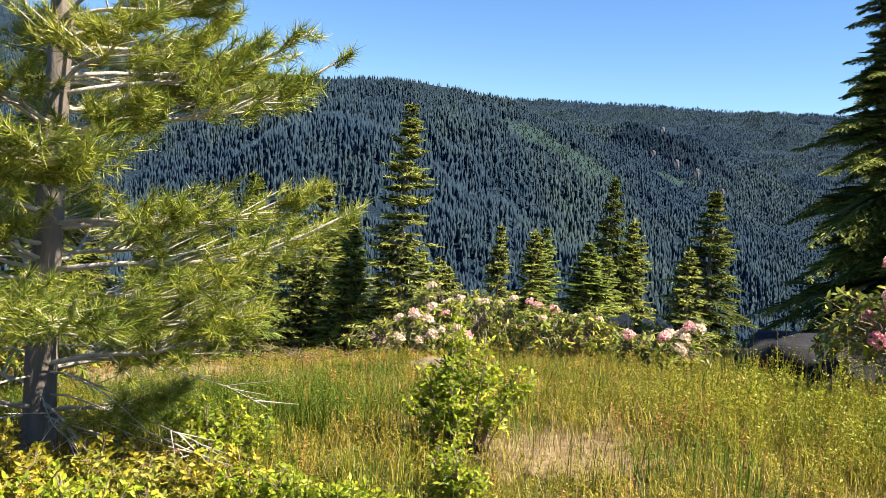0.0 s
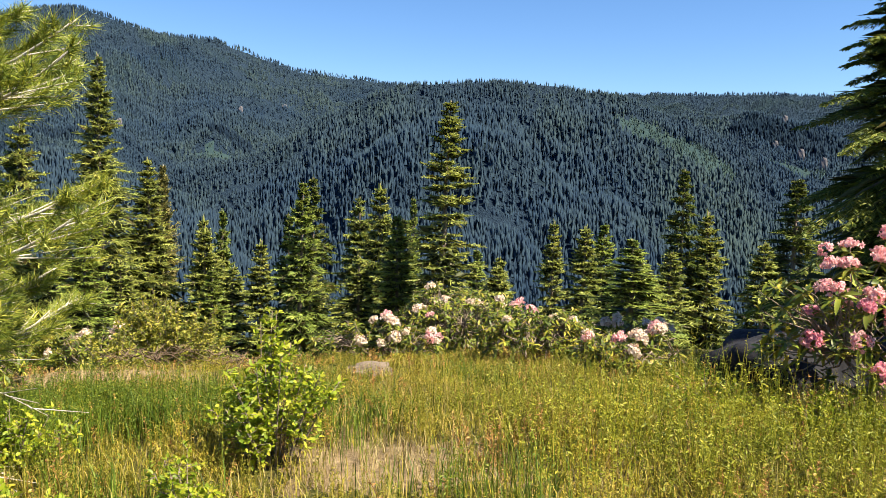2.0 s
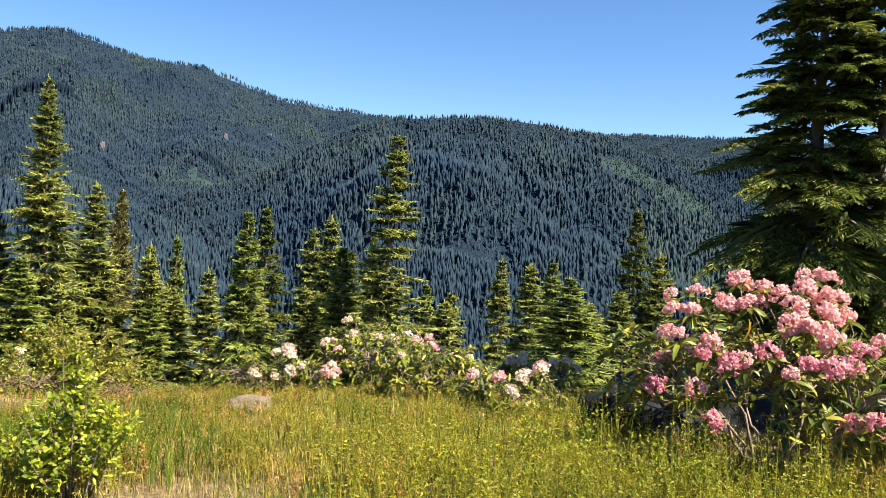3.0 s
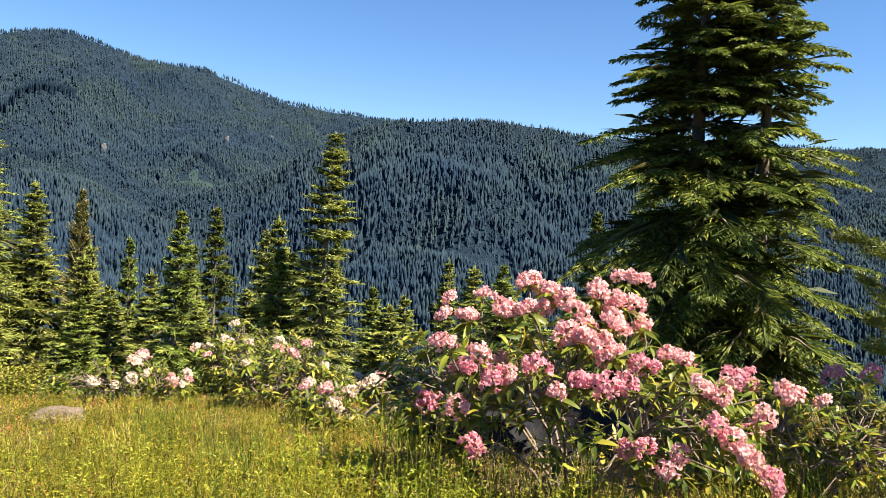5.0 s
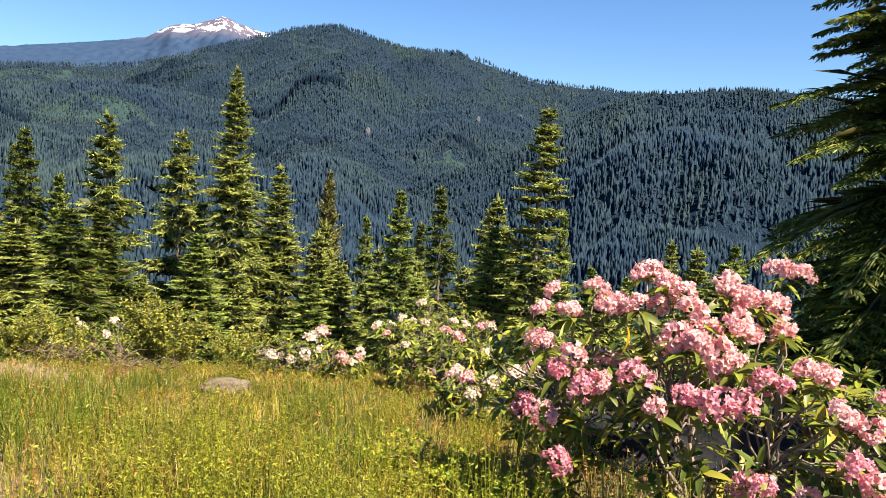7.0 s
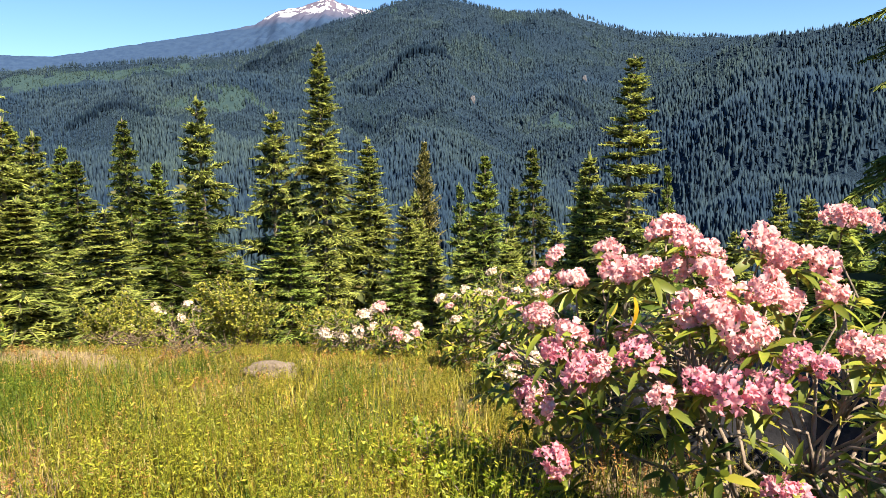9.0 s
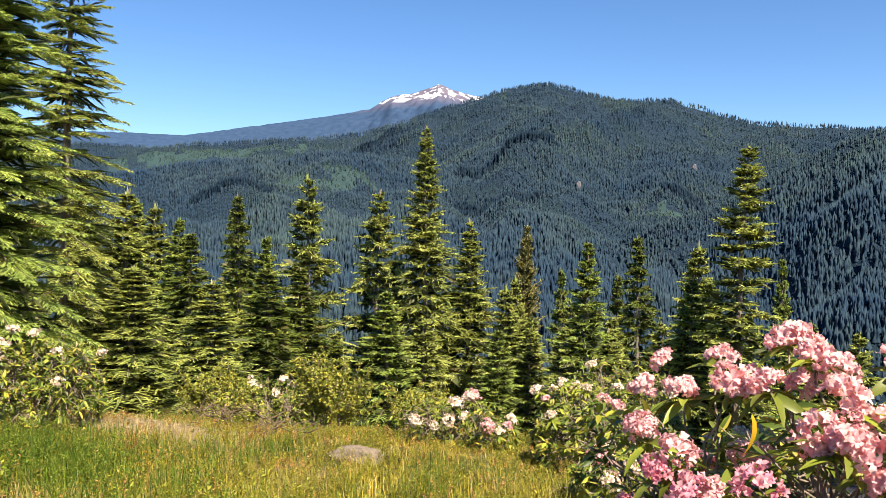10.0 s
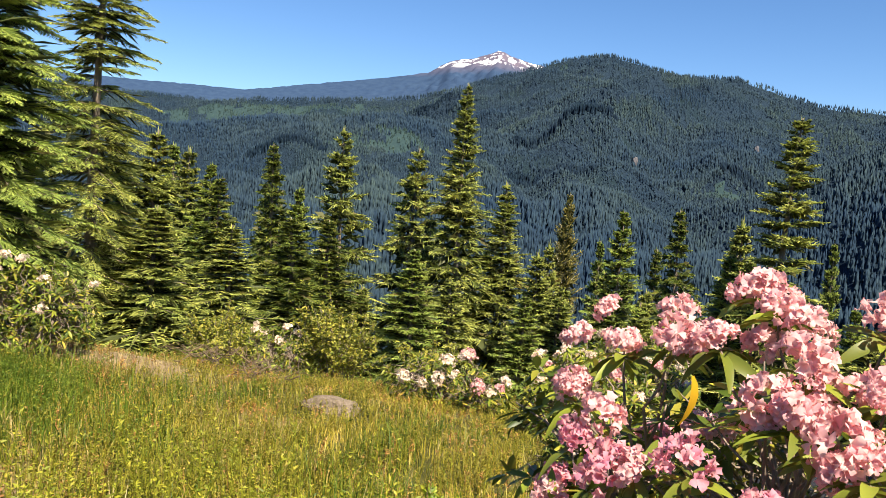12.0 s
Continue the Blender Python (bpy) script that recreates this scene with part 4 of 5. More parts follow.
def leaf_mesh(name, seed, material, length, width):
    """One long leathery leaf, folded along its rib, with a rolled, hanging tip."""
    rng = np.random.default_rng(seed)
    n = 6
    u = np.linspace(0, 1, n)
    wd = width * np.sin(np.pi * np.clip(u * 0.92 + 0.06, 0, 1)) ** 0.7
    droop = rng.uniform(0.10, 0.45)
    x = length * u
    z = -droop * length * u ** 2 + 0.03 * length * np.sin(3.1 * u)
    rib = np.column_stack([x, 0 * u, z])
    left = np.column_stack([x, wd / 2, z + wd * 0.14])
    right = np.column_stack([x, -wd / 2, z + wd * 0.14])
    v = np.concatenate([rib, left, right])
    t = []
    for k in range(n - 1):
        t += [[k, k + 1, n + k + 1], [k, n + k + 1, n + k], [k, 2 * n + k + 1, k + 1], [k, 2 * n + k, 2 * n + k + 1]]
    return tri_mesh(name, v, t, material, True)


TRUSS = {key: [flower_mesh("flower_head", 100 + 7 * i + j, m, 0.142) for j in range(5)]
         for i, (key, m) in enumerate((("pink", PETAL_PINK), ("rose", PETAL_ROSE), ("pale", PETAL_PALE)))}
LEAF = {key: [leaf_mesh("leaf", 200 + 7 * i + j, m, 0.14, 0.036) for j in range(4)]
        for i, (key, m) in enumerate((("deep", RHODO_LEAF), ("lime", RHODO_LIME)))}


def turned_to(way, rng, at, k):
    """A pose at a place, its z axis along way, turned at random about it, with a size."""
    q = Vector(way).to_track_quat("Z", "Y").to_matrix().to_4x4()
    return Matrix.Translation(at) @ q @ Matrix.Rotation(rng.uniform(0, 6.28), 4, "Z") @ Matrix.Diagonal((k, k, k, 1))


def rhododendron(label, seed, x, y, spots, rosettes, spread, tall, leaf="deep", parts=90, size=1.0, colour=None, leaf_k=1.0, bare_low=0.2):
    """A shrub: bent stems from one foot, whorls of long leaves, and the given flower clusters (offset from the foot, kind)."""
    rng = np.random.default_rng(seed)
    root = thing("rhododendron_bush", label, "shrub", "rhododendrons")
    z0 = land_at(x, y)
    root.matrix_basis = pose(x, y, z0 - 0.02)
    stems, rest, fresh = Soup(), Soup(), Soup()
    heads = [(np.array(p, float), kind) for p, kind in spots]
    for _ in range(rosettes):
        a, q = rng.uniform(0, 6.28), math.sqrt(rng.uniform(0.1, 1.0))
        zz = tall * (rng.uniform(bare_low, 0.98) if rng.random() < 0.62 else rng.uniform(0.78, 1.04)) * math.sqrt(max(0.08, 1 - 0.75 * q * q))
        heads.append((np.array([spread[0] * q * math.cos(a), spread[1] * q * math.sin(a), zz]), ""))
    left = parts
    u = np.linspace(0, 1, 6)[:, None]
    forks = []
    for k in range(max(6, int(9 * spread[0] / 0.8))):
        a, q = 2.399 * k + rng.normal(0, 0.3), math.sqrt(rng.uniform(0.05, 0.55))
        fork = np.array([spread[0] * q * math.cos(a), spread[1] * q * math.sin(a), tall * rng.uniform(0.35, 0.58)])
        foot = np.array([fork[0], fork[1], 0.0]) * rng.uniform(0.1, 0.35)
        path = foot + (fork - foot) * np.column_stack([u ** 1.4, u ** 1.4, u]) + rng.normal(0, 0.03, (6, 3)) * np.sin(np.pi * u)
        stems.put(*tube(path, np.linspace(0.012, 0.0075, 6), 6))
        forks.append(fork)
    forks = np.array(forks)
    for n, (p, kind) in enumerate(heads):
        green, kind = kind == "fresh", "" if kind == "fresh" else kind
        foot = forks[np.argmin(np.linalg.norm((forks - p) * np.array([1.0, 1.0, 0.5]), axis=1))]
        path = foot + (p - foot) * np.column_stack([u ** 1.2, u ** 1.2, u ** 0.9])
        path += rng.normal(0, 0.03, (6, 3)) * np.sin(np.pi * u)
        stems.put(*tube(path, np.linspace(0.007, 0.003, 6), 5))
        up = unit(unit(path[-1] - path[-2]) * 0.7 + np.array([0, 0, 0.6]) + rng.normal(0, 0.15, 3))
        for extra in range((3 if p[2] > 0.95 * tall else int(rng.random() < 0.3) + 1) if kind and size > 0.97 else int(bool(kind))):
            off = rng.normal(0, 0.062, 3) * np.array([1.1, 1.1, 0.5]) * bool(extra)
            off[2] = -abs(off[2])
            c = part("flower_head", TRUSS[kind][int(rng.integers(5))], root)
            c.matrix_basis = turned_to(unit(up + off * 4), rng, p + off, size * rng.uniform(0.7, 1.15) * (1.0 if not extra else 0.85))
        count = int(rng.integers(7, 12))
        for k in range(count):
            a = 6.283 * k / count + rng.normal(0, 0.25)
            s = unit(np.cross(up, [0.2, 0.9, 0.1]))
            t = np.cross(up, s)
            el = rng.uniform(-0.55, 0.35) if kind else rng.uniform(-0.35, 0.75)
            d = (s * math.cos(a) + t * math.sin(a)) * math.cos(el) + up * math.sin(el)
            ln = 0.125 * leaf_k * rng.uniform(0.7, 1.15)
            at = p - up * (0.035 + 0.02 * rng.random())
            if left > 0 and (kind or green or n % 2):
                left -= 1
                lf = part("leaf", LEAF["lime" if green or rng.random() > 0.75 else leaf][int(rng.integers(4))], root)
                q = Vector(d).to_track_quat("X", "Z").to_matrix().to_4x4()
                g = ln / 0.125
                lf.matrix_basis = Matrix.Translation(at) @ q @ Matrix.Rotation(rng.normal(0, 0.4), 4, "X") @ Matrix.Diagonal((g, g, g, 1))
            else:
                (fresh if rng.random() < (0.3 if leaf == "deep" else 0.55) else rest).put(*leaves(at[None], d[None], np.array([ln]), np.array([ln * 0.29]), rng.normal(0, 0.4, 1), rng.uniform(0.05, 0.35)))
    tagged(part("stemwork", stems.mesh("stemwork", STEM), root), kind="stuff")
    part("foliage", rest.mesh("foliage", RHODO_LEAF), root)
    part("sun_tinted_foliage", fresh.mesh("sun_tinted_foliage", RHODO_LIME), root, "leaves coloured yellow-green as if sunlit")
    return root


# the large flowering shrub; flower clusters by limb, as plan offsets from its foot and heights above it
BX, BY = 4.12, 6.42
BZ = land_at(BX, BY)
UPPER = [(4.37, 6.50, 1.37), (3.79, 6.19, 1.34), (3.91, 6.06, 1.31), (3.55, 6.20, 1.24), (3.50, 6.00, 1.14), (3.67, 5.98, 1.19), (3.80, 5.95, 1.22), (4.17, 6.10, 1.30), (4.28, 6.03, 1.27),
         (4.23, 5.90, 1.19), (4.40, 6.05, 1.16), (4.05, 5.90, 1.21), (4.00, 5.80, 1.11), (4.10, 5.78, 1.11), (3.41, 5.92, 0.99), (4.24, 5.74, 1.05), (4.18, 5.76, 1.07)]
FRONT = [(3.58, 5.80, 0.97), (3.53, 5.76, 0.91), (3.67, 5.70, 0.88), (3.74, 5.68, 0.90), (3.87, 5.70, 0.95), (4.09, 5.66, 0.91), (3.98, 5.62, 0.85), (4.20, 5.63, 0.90), (4.31, 5.66, 0.91),
         (3.49, 5.72, 0.71), (3.58, 5.64, 0.55), (3.28, 6.02, 0.66), (3.66, 6.35, 0.86), (3.40, 6.40, 0.77)]
RIGHT = [(4.36, 5.72, 1.01), (4.50, 5.80, 1.05), (4.58, 5.78, 1.03), (4.79, 5.70, 0.98), (4.64, 5.62, 0.94), (4.73, 5.60, 0.91), (4.69, 5.50, 0.79), (4.76, 5.50, 0.74), (4.83, 5.48, 0.67), (4.96, 5.55, 0.55), (4.97, 5.80, 0.78), (5.15, 6.15, 0.85), (4.39, 5.52, 0.65), (4.49, 5.50, 0.57),
         (4.55, 5.52, 0.64)]
spots = [((x - BX, y - BY, z - BZ), "pink") for x, y, z in UPPER]
spots += [((x - BX, y - BY, z - BZ), "rose" if n % 3 else "pink") for n, (x, y, z) in enumerate(FRONT)]
spots += [((x - BX, y - BY, z - BZ), "pink" if n % 3 else "rose") for n, (x, y, z) in enumerate(RIGHT)]
# a side limb that carries yellow-green leaves and no flowers
LIMB = [(3.14, 6.22, 0.97), (3.16, 6.39, 0.96), (3.07, 6.13, 0.99), (3.20, 6.30, 0.86), (3.00, 6.25, 0.82), (3.10, 6.02, 0.86), (2.96, 6.40, 0.72), (3.25, 6.10, 0.97), (3.05, 6.35, 0.90), (3.15, 6.05, 0.66), (3.00, 6.10, 0.60)]
spots += [((x - BX, y - BY, z - BZ), "fresh") for x, y, z in LIMB]
big_bush = rhododendron("large rhododendron covered in salmon-pink flower clusters at the meadow edge", 301, BX, BY, spots, 235, (1.02, 0.84), 1.06, "deep", 300, 1.0, leaf_k=0.86, bare_low=0.5)
yellow = part("withered_leaf", leaf_mesh("withered_leaf", 5, YELLOW_LEAF, 0.13, 0.045), big_bush, "yellow withered hanging leaf")
yellow.matrix_basis = Matrix.Translation((3.79 - BX, 5.86 - BY, 1.12 - BZ)) @ Matrix.Rotation(radians(80), 4, "Y")


def flowers_round(seed, n, spread, low, high, kinds):
    rng = np.random.default_rng(seed)
    out = []
    for k in range(n):
        a, q = rng.uniform(0, 6.28), math.sqrt(rng.uniform(0.1, 1))
        out.append(((spread[0] * q * math.cos(a), spread[1] * q * math.sin(a), rng.uniform(low, high) * math.sqrt(max(0.2, 1 - 0.6 * q * q))), kinds[k % len(kinds)]))
    return out


BUSHES = [  # label, seed, x, y, flowers, kinds, rosettes, spread, height, leaf, leaf parts
    ("low rhododendron with fading white-pink flowers in the grass", 311, 2.45, 10.1, 12, ("pale",), 22, (0.60, 0.4), 0.45, "lime", 40),
    ("leafy rhododendron with few pale flowers below the firs", 313, 0.75, 10.4, 9, ("pale", "pale", "pale", "pink"), 60, (0.85, 0.5), 0.85, "lime", 60),
    ("low rhododendron with white and pink flower clusters", 315, -0.25, 9.1, 12, ("pale", "pale", "pale", "pink"), 30, (0.75, 0.45), 0.5, "deep", 50),
    ("low rhododendron with blush flowers beside the larger bush", 317, 2.35, 7.9, 9, ("pale", "pale", "pink"), 26, (0.5, 0.45), 0.45, "deep", 50),
    ("green rhododendron with few flowers between meadow and firs", 319, 1.5, 9.0, 5, ("pale", "pink"), 55, (0.7, 0.5), 0.65, "lime", 50),
    ("bushy yellow-green rhododendron with white flowers by a hemlock", 321, -3.35, 6.5, 11, ("pale",), 75, (0.8, 0.6), 0.98, "lime", 60),
    ("rhododendron with small white flower clusters on the bank", 323, -3.9, 9.6, 8, ("pale",), 40, (0.6, 0.5), 0.65, "lime", 30),
    ("rhododendron with pink buds by the track", 325, 5.55, 6.75, 9, ("rose", "pink"), 55, (0.65, 0.5), 0.85, "lime", 40),
    ("tall leafy rhododendron below the slender fir", 327, 0.2, 11.6, 4, ("pale",), 60, (0.8, 0.5), 1.05, "lime", 30),
]
for words, seed, x, y, nf, kinds, ros, spread, tall, leaf, parts in BUSHES:
    rhododendron(words, seed, x, y, flowers_round(seed, nf, spread, 0.82 * tall, 1.12 * tall, kinds), int(ros * 3.6), spread, tall, leaf, parts, 0.95, leaf_k=0.68, bare_low=0.25)

# ---------------------------------------------------------------- shrubs with small leaves


def shrub(name, label, seed, x, y, spread, tall, material, stems=26, per=26, leaf=0.03, lean=(0, 0)):
    rng = np.random.default_rng(seed)
    root = thing(name, label, "shrub", "low shrubs")
    root.matrix_basis = pose(x, y, land_at(x, y) - 0.02)
    wood, green = Soup(), Soup()
    for _ in range(stems):
        a, q = rng.uniform(0, 6.28), math.sqrt(rng.random())
        tip = np.array([spread[0] * q * math.cos(a) + lean[0], spread[1] * q * math.sin(a) + lean[1], tall * rng.uniform(0.5, 1.05) * (1 - 0.35 * q)])
        u = np.linspace(0, 1, 6)[:, None]
        foot = np.array([tip[0], tip[1], 0]) * 0.35
        p = foot + (tip - foot) * np.column_stack([u ** 1.4, u ** 1.4, u])
        wood.put(*tube(p, np.linspace(0.006, 0.0015, 6), 4))
        g = rng.uniform(0.3, 1.0, per)
        at = np.column_stack([np.interp(g, u[:, 0], p[:, c]) for c in range(3)])
        side = rng.normal(0, 1, (per, 3)) * np.array([1, 1, 0.5]) + np.array([0, 0, 0.35])
        tw = unit(side) * rng.uniform(0.02, 0.16, per)[:, None] * (1.25 - g)[:, None]
        wood.put(*sticks(at, at + tw, np.full(per, 0.002), np.full(per, 0.0009), 3))
        for k in range(4):
            b = at + tw * (0.4 + 0.2 * k)
            d = unit(side + rng.normal(0, 0.9, (per, 3)))
            green.put(*leaves(b, d, leaf * rng.uniform(0.7, 1.3, per), leaf * 0.5 * rng.uniform(0.8, 1.2, per), rng.uniform(-1.2, 1.2, per), 0.1))
    tagged(part("stemwork", wood.mesh("stemwork", STEM), root), kind="stuff")
    part("foliage", green.mesh("foliage", material), root)
    return root


shrub("green_shrub", "bright green leafy shrub standing in the meadow", 401, 0.36, 4.58, (0.36, 0.3), 0.72, SHRUB, 26, 26, 0.034)
shrub("green_shrub", "slender bright green sapling rising from a shrub", 402, 0.27, 4.66, (0.15, 0.13), 0.98, SHRUB, 11, 34, 0.034)
shrub("green_shrub", "small bright green sapling in dry grass", 403, 0.34, 3.72, (0.13, 0.13), 0.48, SHRUB, 16, 28, 0.027)
shrub("green_shrub", "low yellow-green shrub under the pine", 405, -1.05, 3.55, (0.38, 0.32), 0.34, SHRUB_OLIVE, 30, 24, 0.03)
shrub("green_shrub", "low leafy shrub in the grass below the pine", 407, -0.45, 3.35, (0.28, 0.25), 0.34, SHRUB, 24, 22, 0.034)
for n, (x, y, s, h) in enumerate(((-0.95, 4.35, 0.34, 0.42), (-0.62, 3.62, 0.28, 0.36), (-0.1, 3.45, 0.24, 0.32), (-1.3, 3.7, 0.3, 0.4), (-1.12, 3.25, 0.30, 0.44), (-1.55, 3.45, 0.28, 0.46), (-0.75, 3.05, 0.26, 0.36))):
    shrub("olive_shrub", "low golden-green leafy shrub under the pine", 431 + n, x, y, (s, s * 0.85), h, SHRUB_GOLD if n % 2 else SHRUB, 26, 20, 0.032)
shrub("olive_shrub", "rounded olive-green shrub at the foot of the firs", 409, -3.25, 10.2, (0.85, 0.6), 1.25, SHRUB_OLIVE, 60, 34, 0.045)
shrub("olive_shrub", "low olive-green shrub on the bank", 411, -4.9, 9.4, (0.75, 0.5), 0.95, SHRUB_OLIVE, 46, 28, 0.045)
shrub("olive_shrub", "yellow-green shrub among the fir trunks", 413, -2.9, 8.4, (0.55, 0.4), 0.7, SHRUB_OLIVE, 30, 28, 0.04)
shrub("olive_shrub", "straggly shrub below the tall firs", 415, -4.4, 13.0, (0.8, 0.6), 1.2, SHRUB_OLIVE, 40, 30, 0.05)
shrub("green_shrub", "leafy herb clump at the shrub's foot", 417, 2.75, 6.1, (0.35, 0.3), 0.34, SHRUB, 26, 24, 0.03)
shrub("green_shrub", "leafy herb clump beside the flowering bush", 419, 3.35, 5.75, (0.32, 0.25), 0.32, SHRUB, 26, 24, 0.03)

# ---------------------------------------------------------------- stones and dead wood


def boulder(name, label, seed, x, y, z, size, material, turn=0.0, flat=0.0):
    bm = bmesh.new()
    bmesh.ops.create_icosphere(bm, subdivisions=4, radius=1.0)
    noise.seed_set(seed)
    for v in bm.verts:
        p = v.co.copy()
        n1 = noise.noise(p * 1.3) * 0.34 + noise.noise(p * 3.1) * 0.13 + noise.noise(p * 8.0) * 0.035
        v.co = p * (1 + n1)
        if flat and v.co.z > flat:
            v.co.z = flat + (v.co.z - flat) * 0.25
        v.co = Vector((v.co.x * size[0], v.co.y * size[1], v.co.z * size[2]))
    me = bpy.data.meshes.new(name)
    for f in bm.faces:
        f.smooth = True
    bm.to_mesh(me)
    bm.free()
    me.materials.append(material)
    ob = new(name, me)
    ob.matrix_basis = pose(x, y, z, 0, 0, turn)
    return tagged(ob, label, "rock")


boulder("boulder", "large dark grey boulder behind the flowering rhododendron", 2, 3.92, 7.75, -0.05, (0.86, 0.55, 0.62), BOULDER, 10, 0.6)
boulder("rock", "pale tan rock half buried at the meadow edge", 5, 0.09, 7.60, land_at(0.09, 7.60) - 0.01, (0.25, 0.13, 0.12), TANROCK, 35)
boulder("rock", "light stone beside the dirt track", 14, 5.75, 5.5, land_at(5.75, 5.5) + 0.04, (0.12, 0.09, 0.07), TANROCK, 70)


def dead_branches(label, seed, x, y, n, spread, tall):
    rng = np.random.default_rng(seed)
    root = thing("dead_branches", label, "branches")
    root.matrix_basis = pose(x, y, land_at(x, y) - 0.01)
    for k in range(n):
        c = rng.uniform(-1, 1, 2) * spread
        a, ln = rng.uniform(0, 6.28), rng.uniform(0.25, 0.8)
        u = np.linspace(-0.5, 0.5, 6)
        p = np.column_stack([c[0] + math.cos(a) * ln * u, c[1] + math.sin(a) * ln * u, rng.uniform(0.03, tall) + ln * rng.uniform(-0.2, 0.2) * u + 0.03 * np.sin(8 * u)])
        p[:, 2] = np.maximum(p[:, 2], 0.01)
        soup = Soup()
        soup.put(*tube(p, np.linspace(0.006, 0.002, 6) * rng.uniform(0.6, 1.3), 5))
        for _ in range(3):
            q = rng.integers(1, 5)
            end = p[q] + np.array([rng.normal(0, 0.1), rng.normal(0, 0.1), rng.uniform(0.0, 0.12)])
            soup.put(*sticks(p[q][None], end[None], [0.004], [0.0015], 3))
        part("branch", soup.mesh("branch", WEATHERED), root)
    return root


dead_branches("heap of bleached dead branches at the meadow edge", 501, -1.55, 7.75, 40, np.array([0.85, 0.3]), 0.14)
dead_branches("fallen pale branches beneath the pine", 505, -1.75, 3.85, 10, np.array([0.5, 0.3]), 0.2)

# ---------------------------------------------------------------- meadow


def bare_patch(x, y):
    """Where the grass is thin: the dry clearing and the bank on the left."""
    g = lambda cx, cy, rx, ry: np.exp(-(((x - cx) / rx) ** 2 + ((y - cy) / ry) ** 2))  # noqa: E731
    return np.clip(1.2 * g(0.95, 4.65, 0.55, 0.48) + 0.5 * g(0.6, 3.3, 0.35, 0.3) + 0.8 * g(0.1, 5.1, 0.35, 0.3) + 1.4 * g(4.0, 6.75, 0.9, 0.65) + 1.8 * g(-3.8, 6.75, 1.0, 0.36) + 1.8 * g(-2.4, 7.1, 1.0, 0.36) + 1.2 * g(6.0, 6.2, 0.5, 1.0) + 0.12 * fold_noise(x, y, 1.6, 71, 3), 0, 1)


def lush_patch(x, y):
    g = lambda cx, cy, rx, ry: np.exp(-(((x - cx) / rx) ** 2 + ((y - cy) / ry) ** 2))  # noqa: E731
    return np.clip(1.6 * g(-1.15, 5.5, 0.95, 0.75) + 0.9 * g(-3.4, 5.6, 0.9, 0.6) + 0.4 * fold_noise(x, y, 1.4, 72, 3), 0, 1)


def edge_height(x, y):
    """Growth is lower towards the rim of the knoll."""
    return 0.82 - 0.42 * np.clip((0.92 * y - 0.34 * x - 4.6) / 3.0, 0, 1)


def meadow_spots(rng, count):
    """Random plan places on the knoll, denser near the walk."""
    x, y = rng.uniform(-5.2, 7.4, count), rng.uniform(1.7, 11.0, count)
    s = 0.92 * y - 0.34 * x
    edge = 10.0 + 0.6 * fold_noise(x, y, 2.0, 73, 2)
    near = np.hypot(x - 2.5, y - 2.5)
    ok = (y > 3.0 + np.clip(np.abs(x - 0.8) - 2.4, 0, 2.4) * 0.9) & (s < edge) & (rng.random(count) < np.clip(1.45 - near / 9.5, 0.35, 1.0))
    ok &= ~((np.hypot((x - 3.85) / 0.8, (y - 7.85) / 0.5) < 1))
    return x[ok], y[ok]


def blades(name, label, seed, count, material, tall, width, mask, curl=0.5):
    rng = np.random.default_rng(seed)
    x, y = meadow_spots(rng, count)
    k = rng.random(len(x)) < mask(x, y)
    x, y = x[k], y[k]
    n = len(x)
    z = near_ground(x, y) - 0.01
    h = rng.uniform(tall[0], tall[1], n) * (1 + 0.35 * fold_noise(x, y, 1.1, seed, 2)) * edge_height(x, y)
    a = rng.uniform(0, 6.28, n)
    lean = rng.uniform(0.05, curl, n)
    d = np.column_stack([np.cos(a), np.sin(a)])
    e = np.column_stack([-d[:, 1], d[:, 0], np.zeros(n)]) * (width * rng.uniform(0.7, 1.4, n) / 2)[:, None]
    p0 = np.column_stack([x, y, z])
    p1 = p0 + np.column_stack([d * (h * lean * 0.35)[:, None], h * 0.6])
    p2 = p0 + np.column_stack([d * (h * lean)[:, None], h * (1 - 0.25 * lean)])
    v = np.stack([p0 + e, p0 - e, p1 + e * 0.8, p1 - e * 0.8, p2], 1)
    i = np.arange(n)[:, None] * 5
    t = np.concatenate([i + [0, 1, 3], i + [0, 3, 2], i + [2, 3, 4]], 0)
    ob = new(name, tri_mesh(name, v.reshape(-1, 3), t, material))
    return tagged(ob, label, "grass", kind="stuff")


blades("meadow_grass", "sunlit yellow-green meadow grass", 601, 150000, GRASS, (0.06, 0.24), 0.0048, lambda x, y: 0.85 - 0.8 * bare_patch(x, y) - 0.8 * lush_patch(x, y), 1.0)
blades("lush_grass", "lush green grass tufts", 602, 260000, GRASS_LUSH, (0.14, 0.36), 0.0042, lambda x, y: 0.9 * lush_patch(x, y))
blades("dry_grass", "dry straw-coloured grass stalks", 603, 150000, STRAW, (0.04, 0.22), 0.0032, lambda x, y: 0.26 + 0.74 * bare_patch(x, y), 0.9)


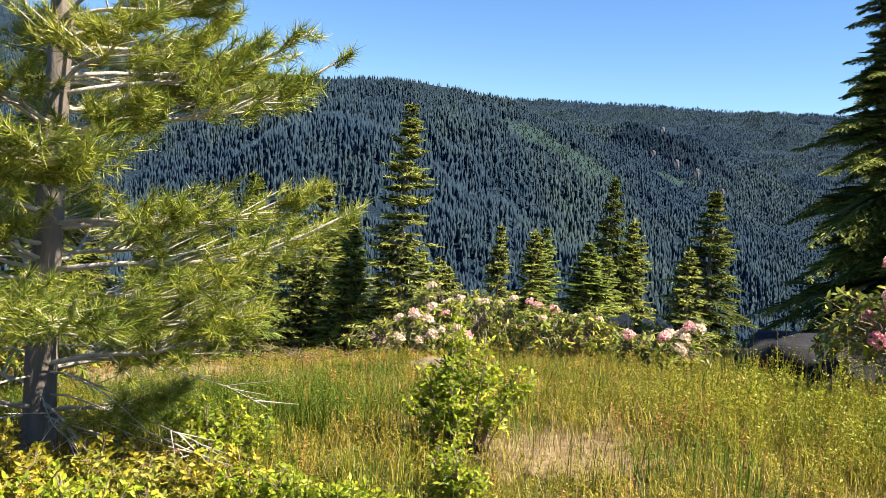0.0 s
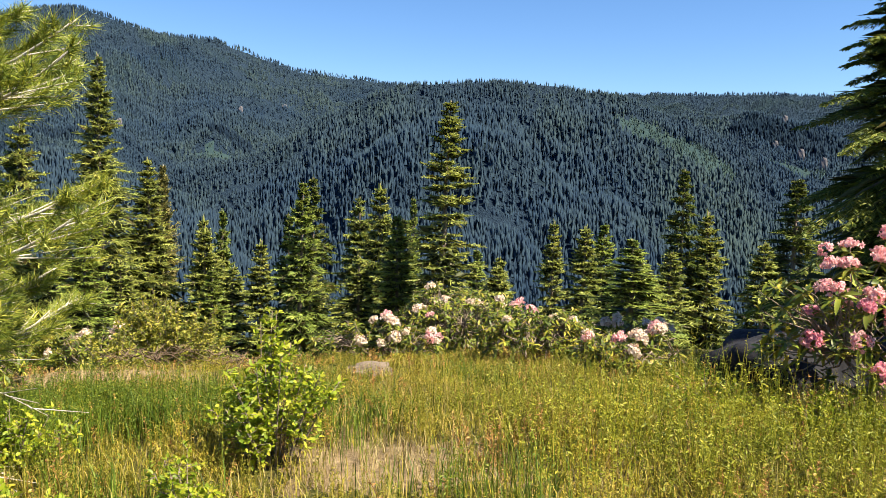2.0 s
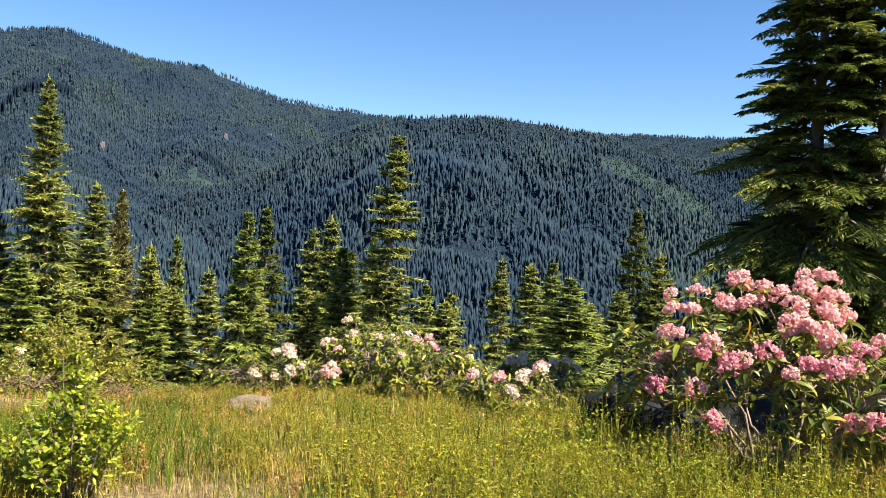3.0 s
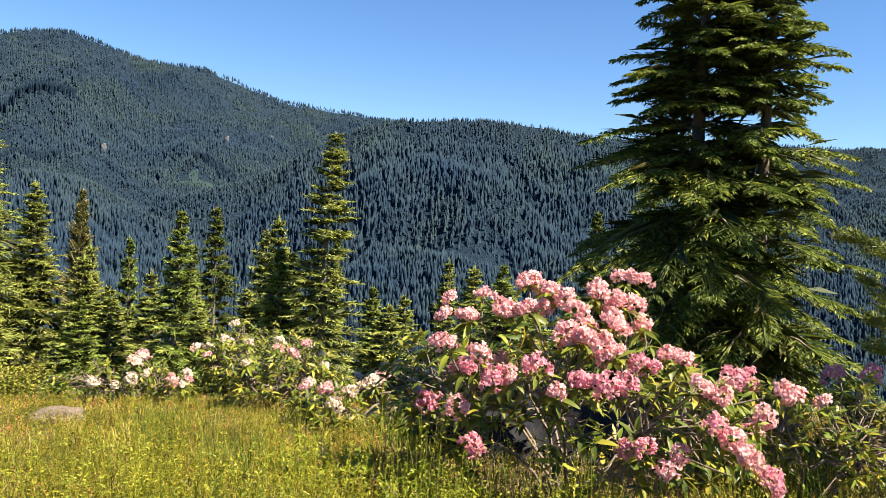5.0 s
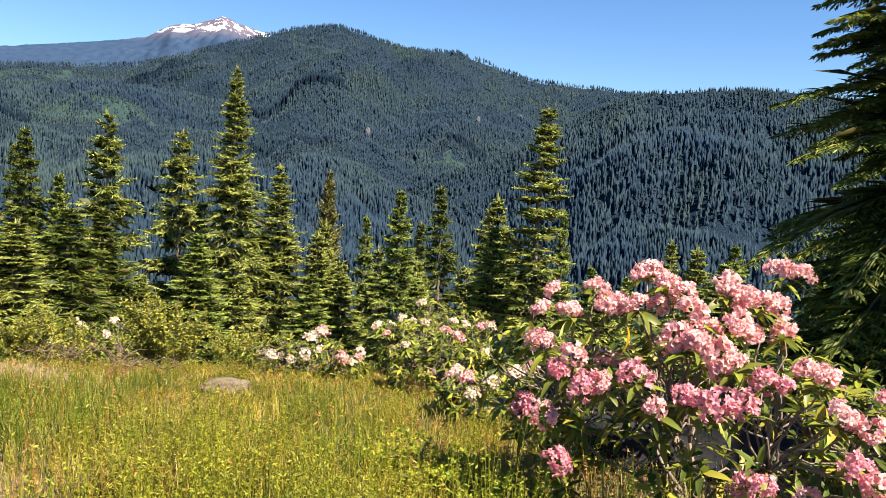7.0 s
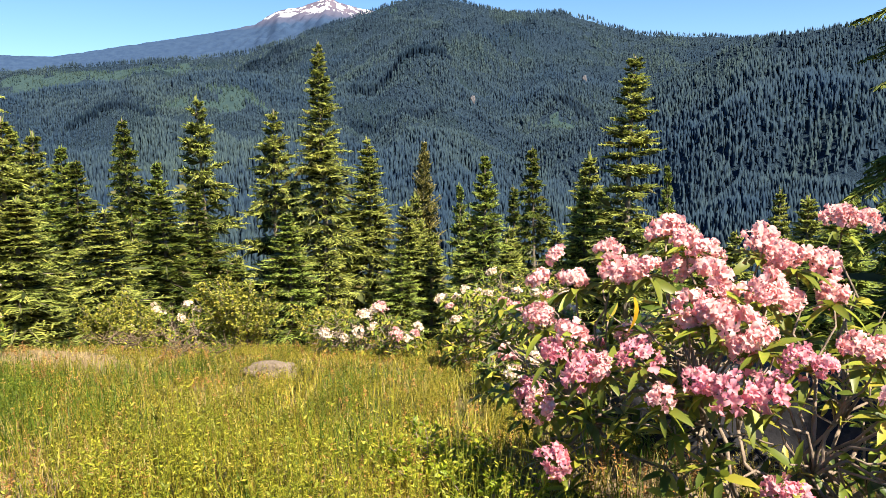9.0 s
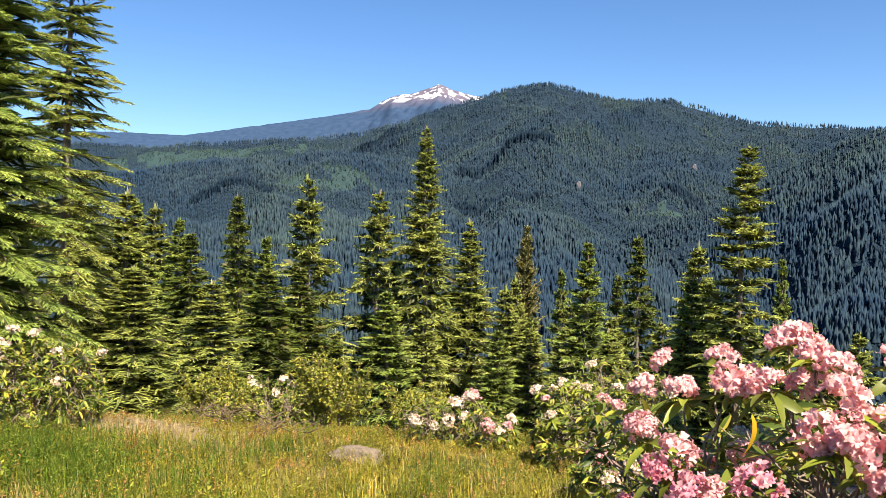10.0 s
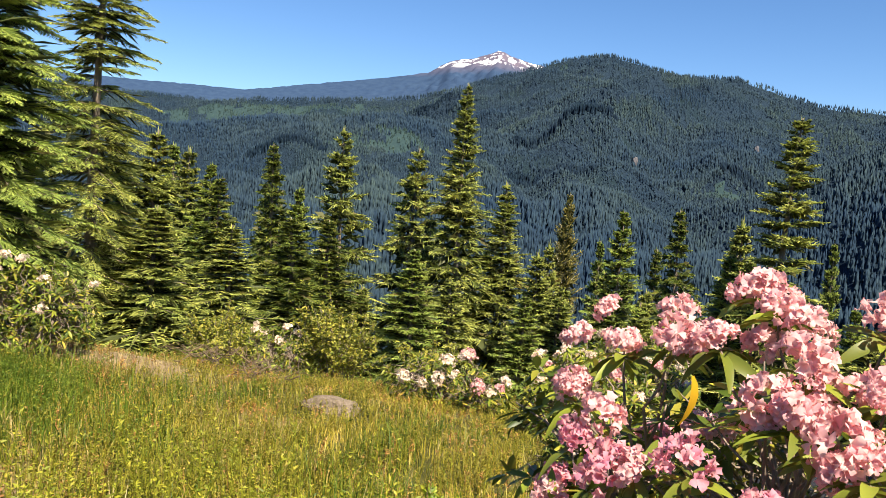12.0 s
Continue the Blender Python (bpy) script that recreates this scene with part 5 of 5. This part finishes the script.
def herbs(name, label, seed, count, material, tall, leaf, mask, per=14):
    """Upright leafy weeds: a thin stalk with small leaves all the way up."""
    rng = np.random.default_rng(seed)
    x, y = meadow_spots(rng, count)
    clump = fold_noise(x, y, 0.55, seed + 7, 3)
    k = rng.random(len(x)) < mask(x, y) * (0.6 + 0.95 * clump)
    x, y, clump = x[k], y[k], clump[k]
    n = len(x)
    z = near_ground(x, y) - 0.01
    h = rng.uniform(tall[0], tall[1], n) * edge_height(x, y) * (1 + 0.6 * clump)
    top = np.column_stack([x + h * rng.normal(0, 0.18, n), y + h * rng.normal(0, 0.18, n), z + h])
    foot = np.column_stack([x, y, z])
    soup = Soup()
    soup.put(*sticks(foot, top, np.full(n, 0.0018), np.full(n, 0.0008), 3))
    u = rng.uniform(0.2, 1.0, (n, per))
    at = (foot[:, None] + (top - foot)[:, None] * u[..., None]).reshape(-1, 3)
    a = rng.uniform(0, 6.28, n * per)
    d = np.column_stack([np.cos(a), np.sin(a), rng.uniform(-0.1, 0.9, n * per)])
    ln = leaf * rng.uniform(0.6, 1.3, n * per) * (1.25 - 0.5 * u.ravel())
    soup.put(*kites(at, d, ln, ln * 0.38, rng.uniform(-0.9, 0.9, n * per), 0.08))
    ob = new(name, soup.mesh(name, material))
    return tagged(ob, label, "weeds", kind="stuff")


herbs("meadow_weeds", "leafy yellow-green weeds among the grass", 611, 95000, HERB, (0.07, 0.27), 0.018, lambda x, y: 0.75 - 0.7 * bare_patch(x, y) - 0.6 * lush_patch(x, y), 17)
herbs("green_weeds", "taller fresh green weeds in front of the flowering shrub", 613, 90000, HERB_GREEN, (0.22, 0.52), 0.025, lambda x, y: np.clip(0.8 * np.exp(-((x - 2.7) / 1.4) ** 2 - ((y - 5.0) / 0.9) ** 2) + 1.2 * np.exp(-((x - 3.9) / 1.5) ** 4 - ((y - 5.15) / 0.4) ** 2) - 0.8 * lush_patch(x, y) - 0.6 * bare_patch(x, y), 0, 1), 14)
herbs("lush_weeds", "dense deep green weeds in the damp hollow", 614, 120000, HERB_LUSH, (0.16, 0.40), 0.022, lambda x, y: np.clip(1.1 * lush_patch(x, y) - 0.15, 0, 1), 16)
herbs("russet_weeds", "reddish-brown dry weeds among the grass", 612, 15000, RUSSET, (0.10, 0.26), 0.024, lambda x, y: np.clip(0.2 + 1.0 * fold_noise(x, y, 1.3, 75, 3) + 0.45 * (0.92 * y - 0.34 * x > 7.2), 0, 1), 18)


def far_side_grass(count=34000):
    """Coarser tufts on the rest of the knoll, round and behind the walk."""
    rng = np.random.default_rng(621)
    x, y = rng.uniform(-9, 12, count), rng.uniform(-8, 7, count)
    k = (y < 3.1 + np.clip(np.abs(x - 0.8) - 2.4, 0, 2.4) * 0.9) | (x > 7.3) | (x < -5.1)
    x, y = x[k], y[k]
    n = len(x)
    foot = np.column_stack([x, y, near_ground(x, y) - 0.01])
    a = rng.uniform(0, 6.28, n)
    d = np.column_stack([0.5 * np.cos(a), 0.5 * np.sin(a), np.ones(n)])
    soup = Soup()
    soup.put(*kites(foot, d, rng.uniform(0.08, 0.24, n), np.full(n, 0.016), rng.uniform(-1.5, 1.5, n), 0.08))
    ob = new("meadow_grass", soup.mesh("meadow_grass", GRASS))
    return tagged(ob, "sunlit yellow-green grass on the rest of the knoll", "grass", kind="stuff")


far_side_grass()
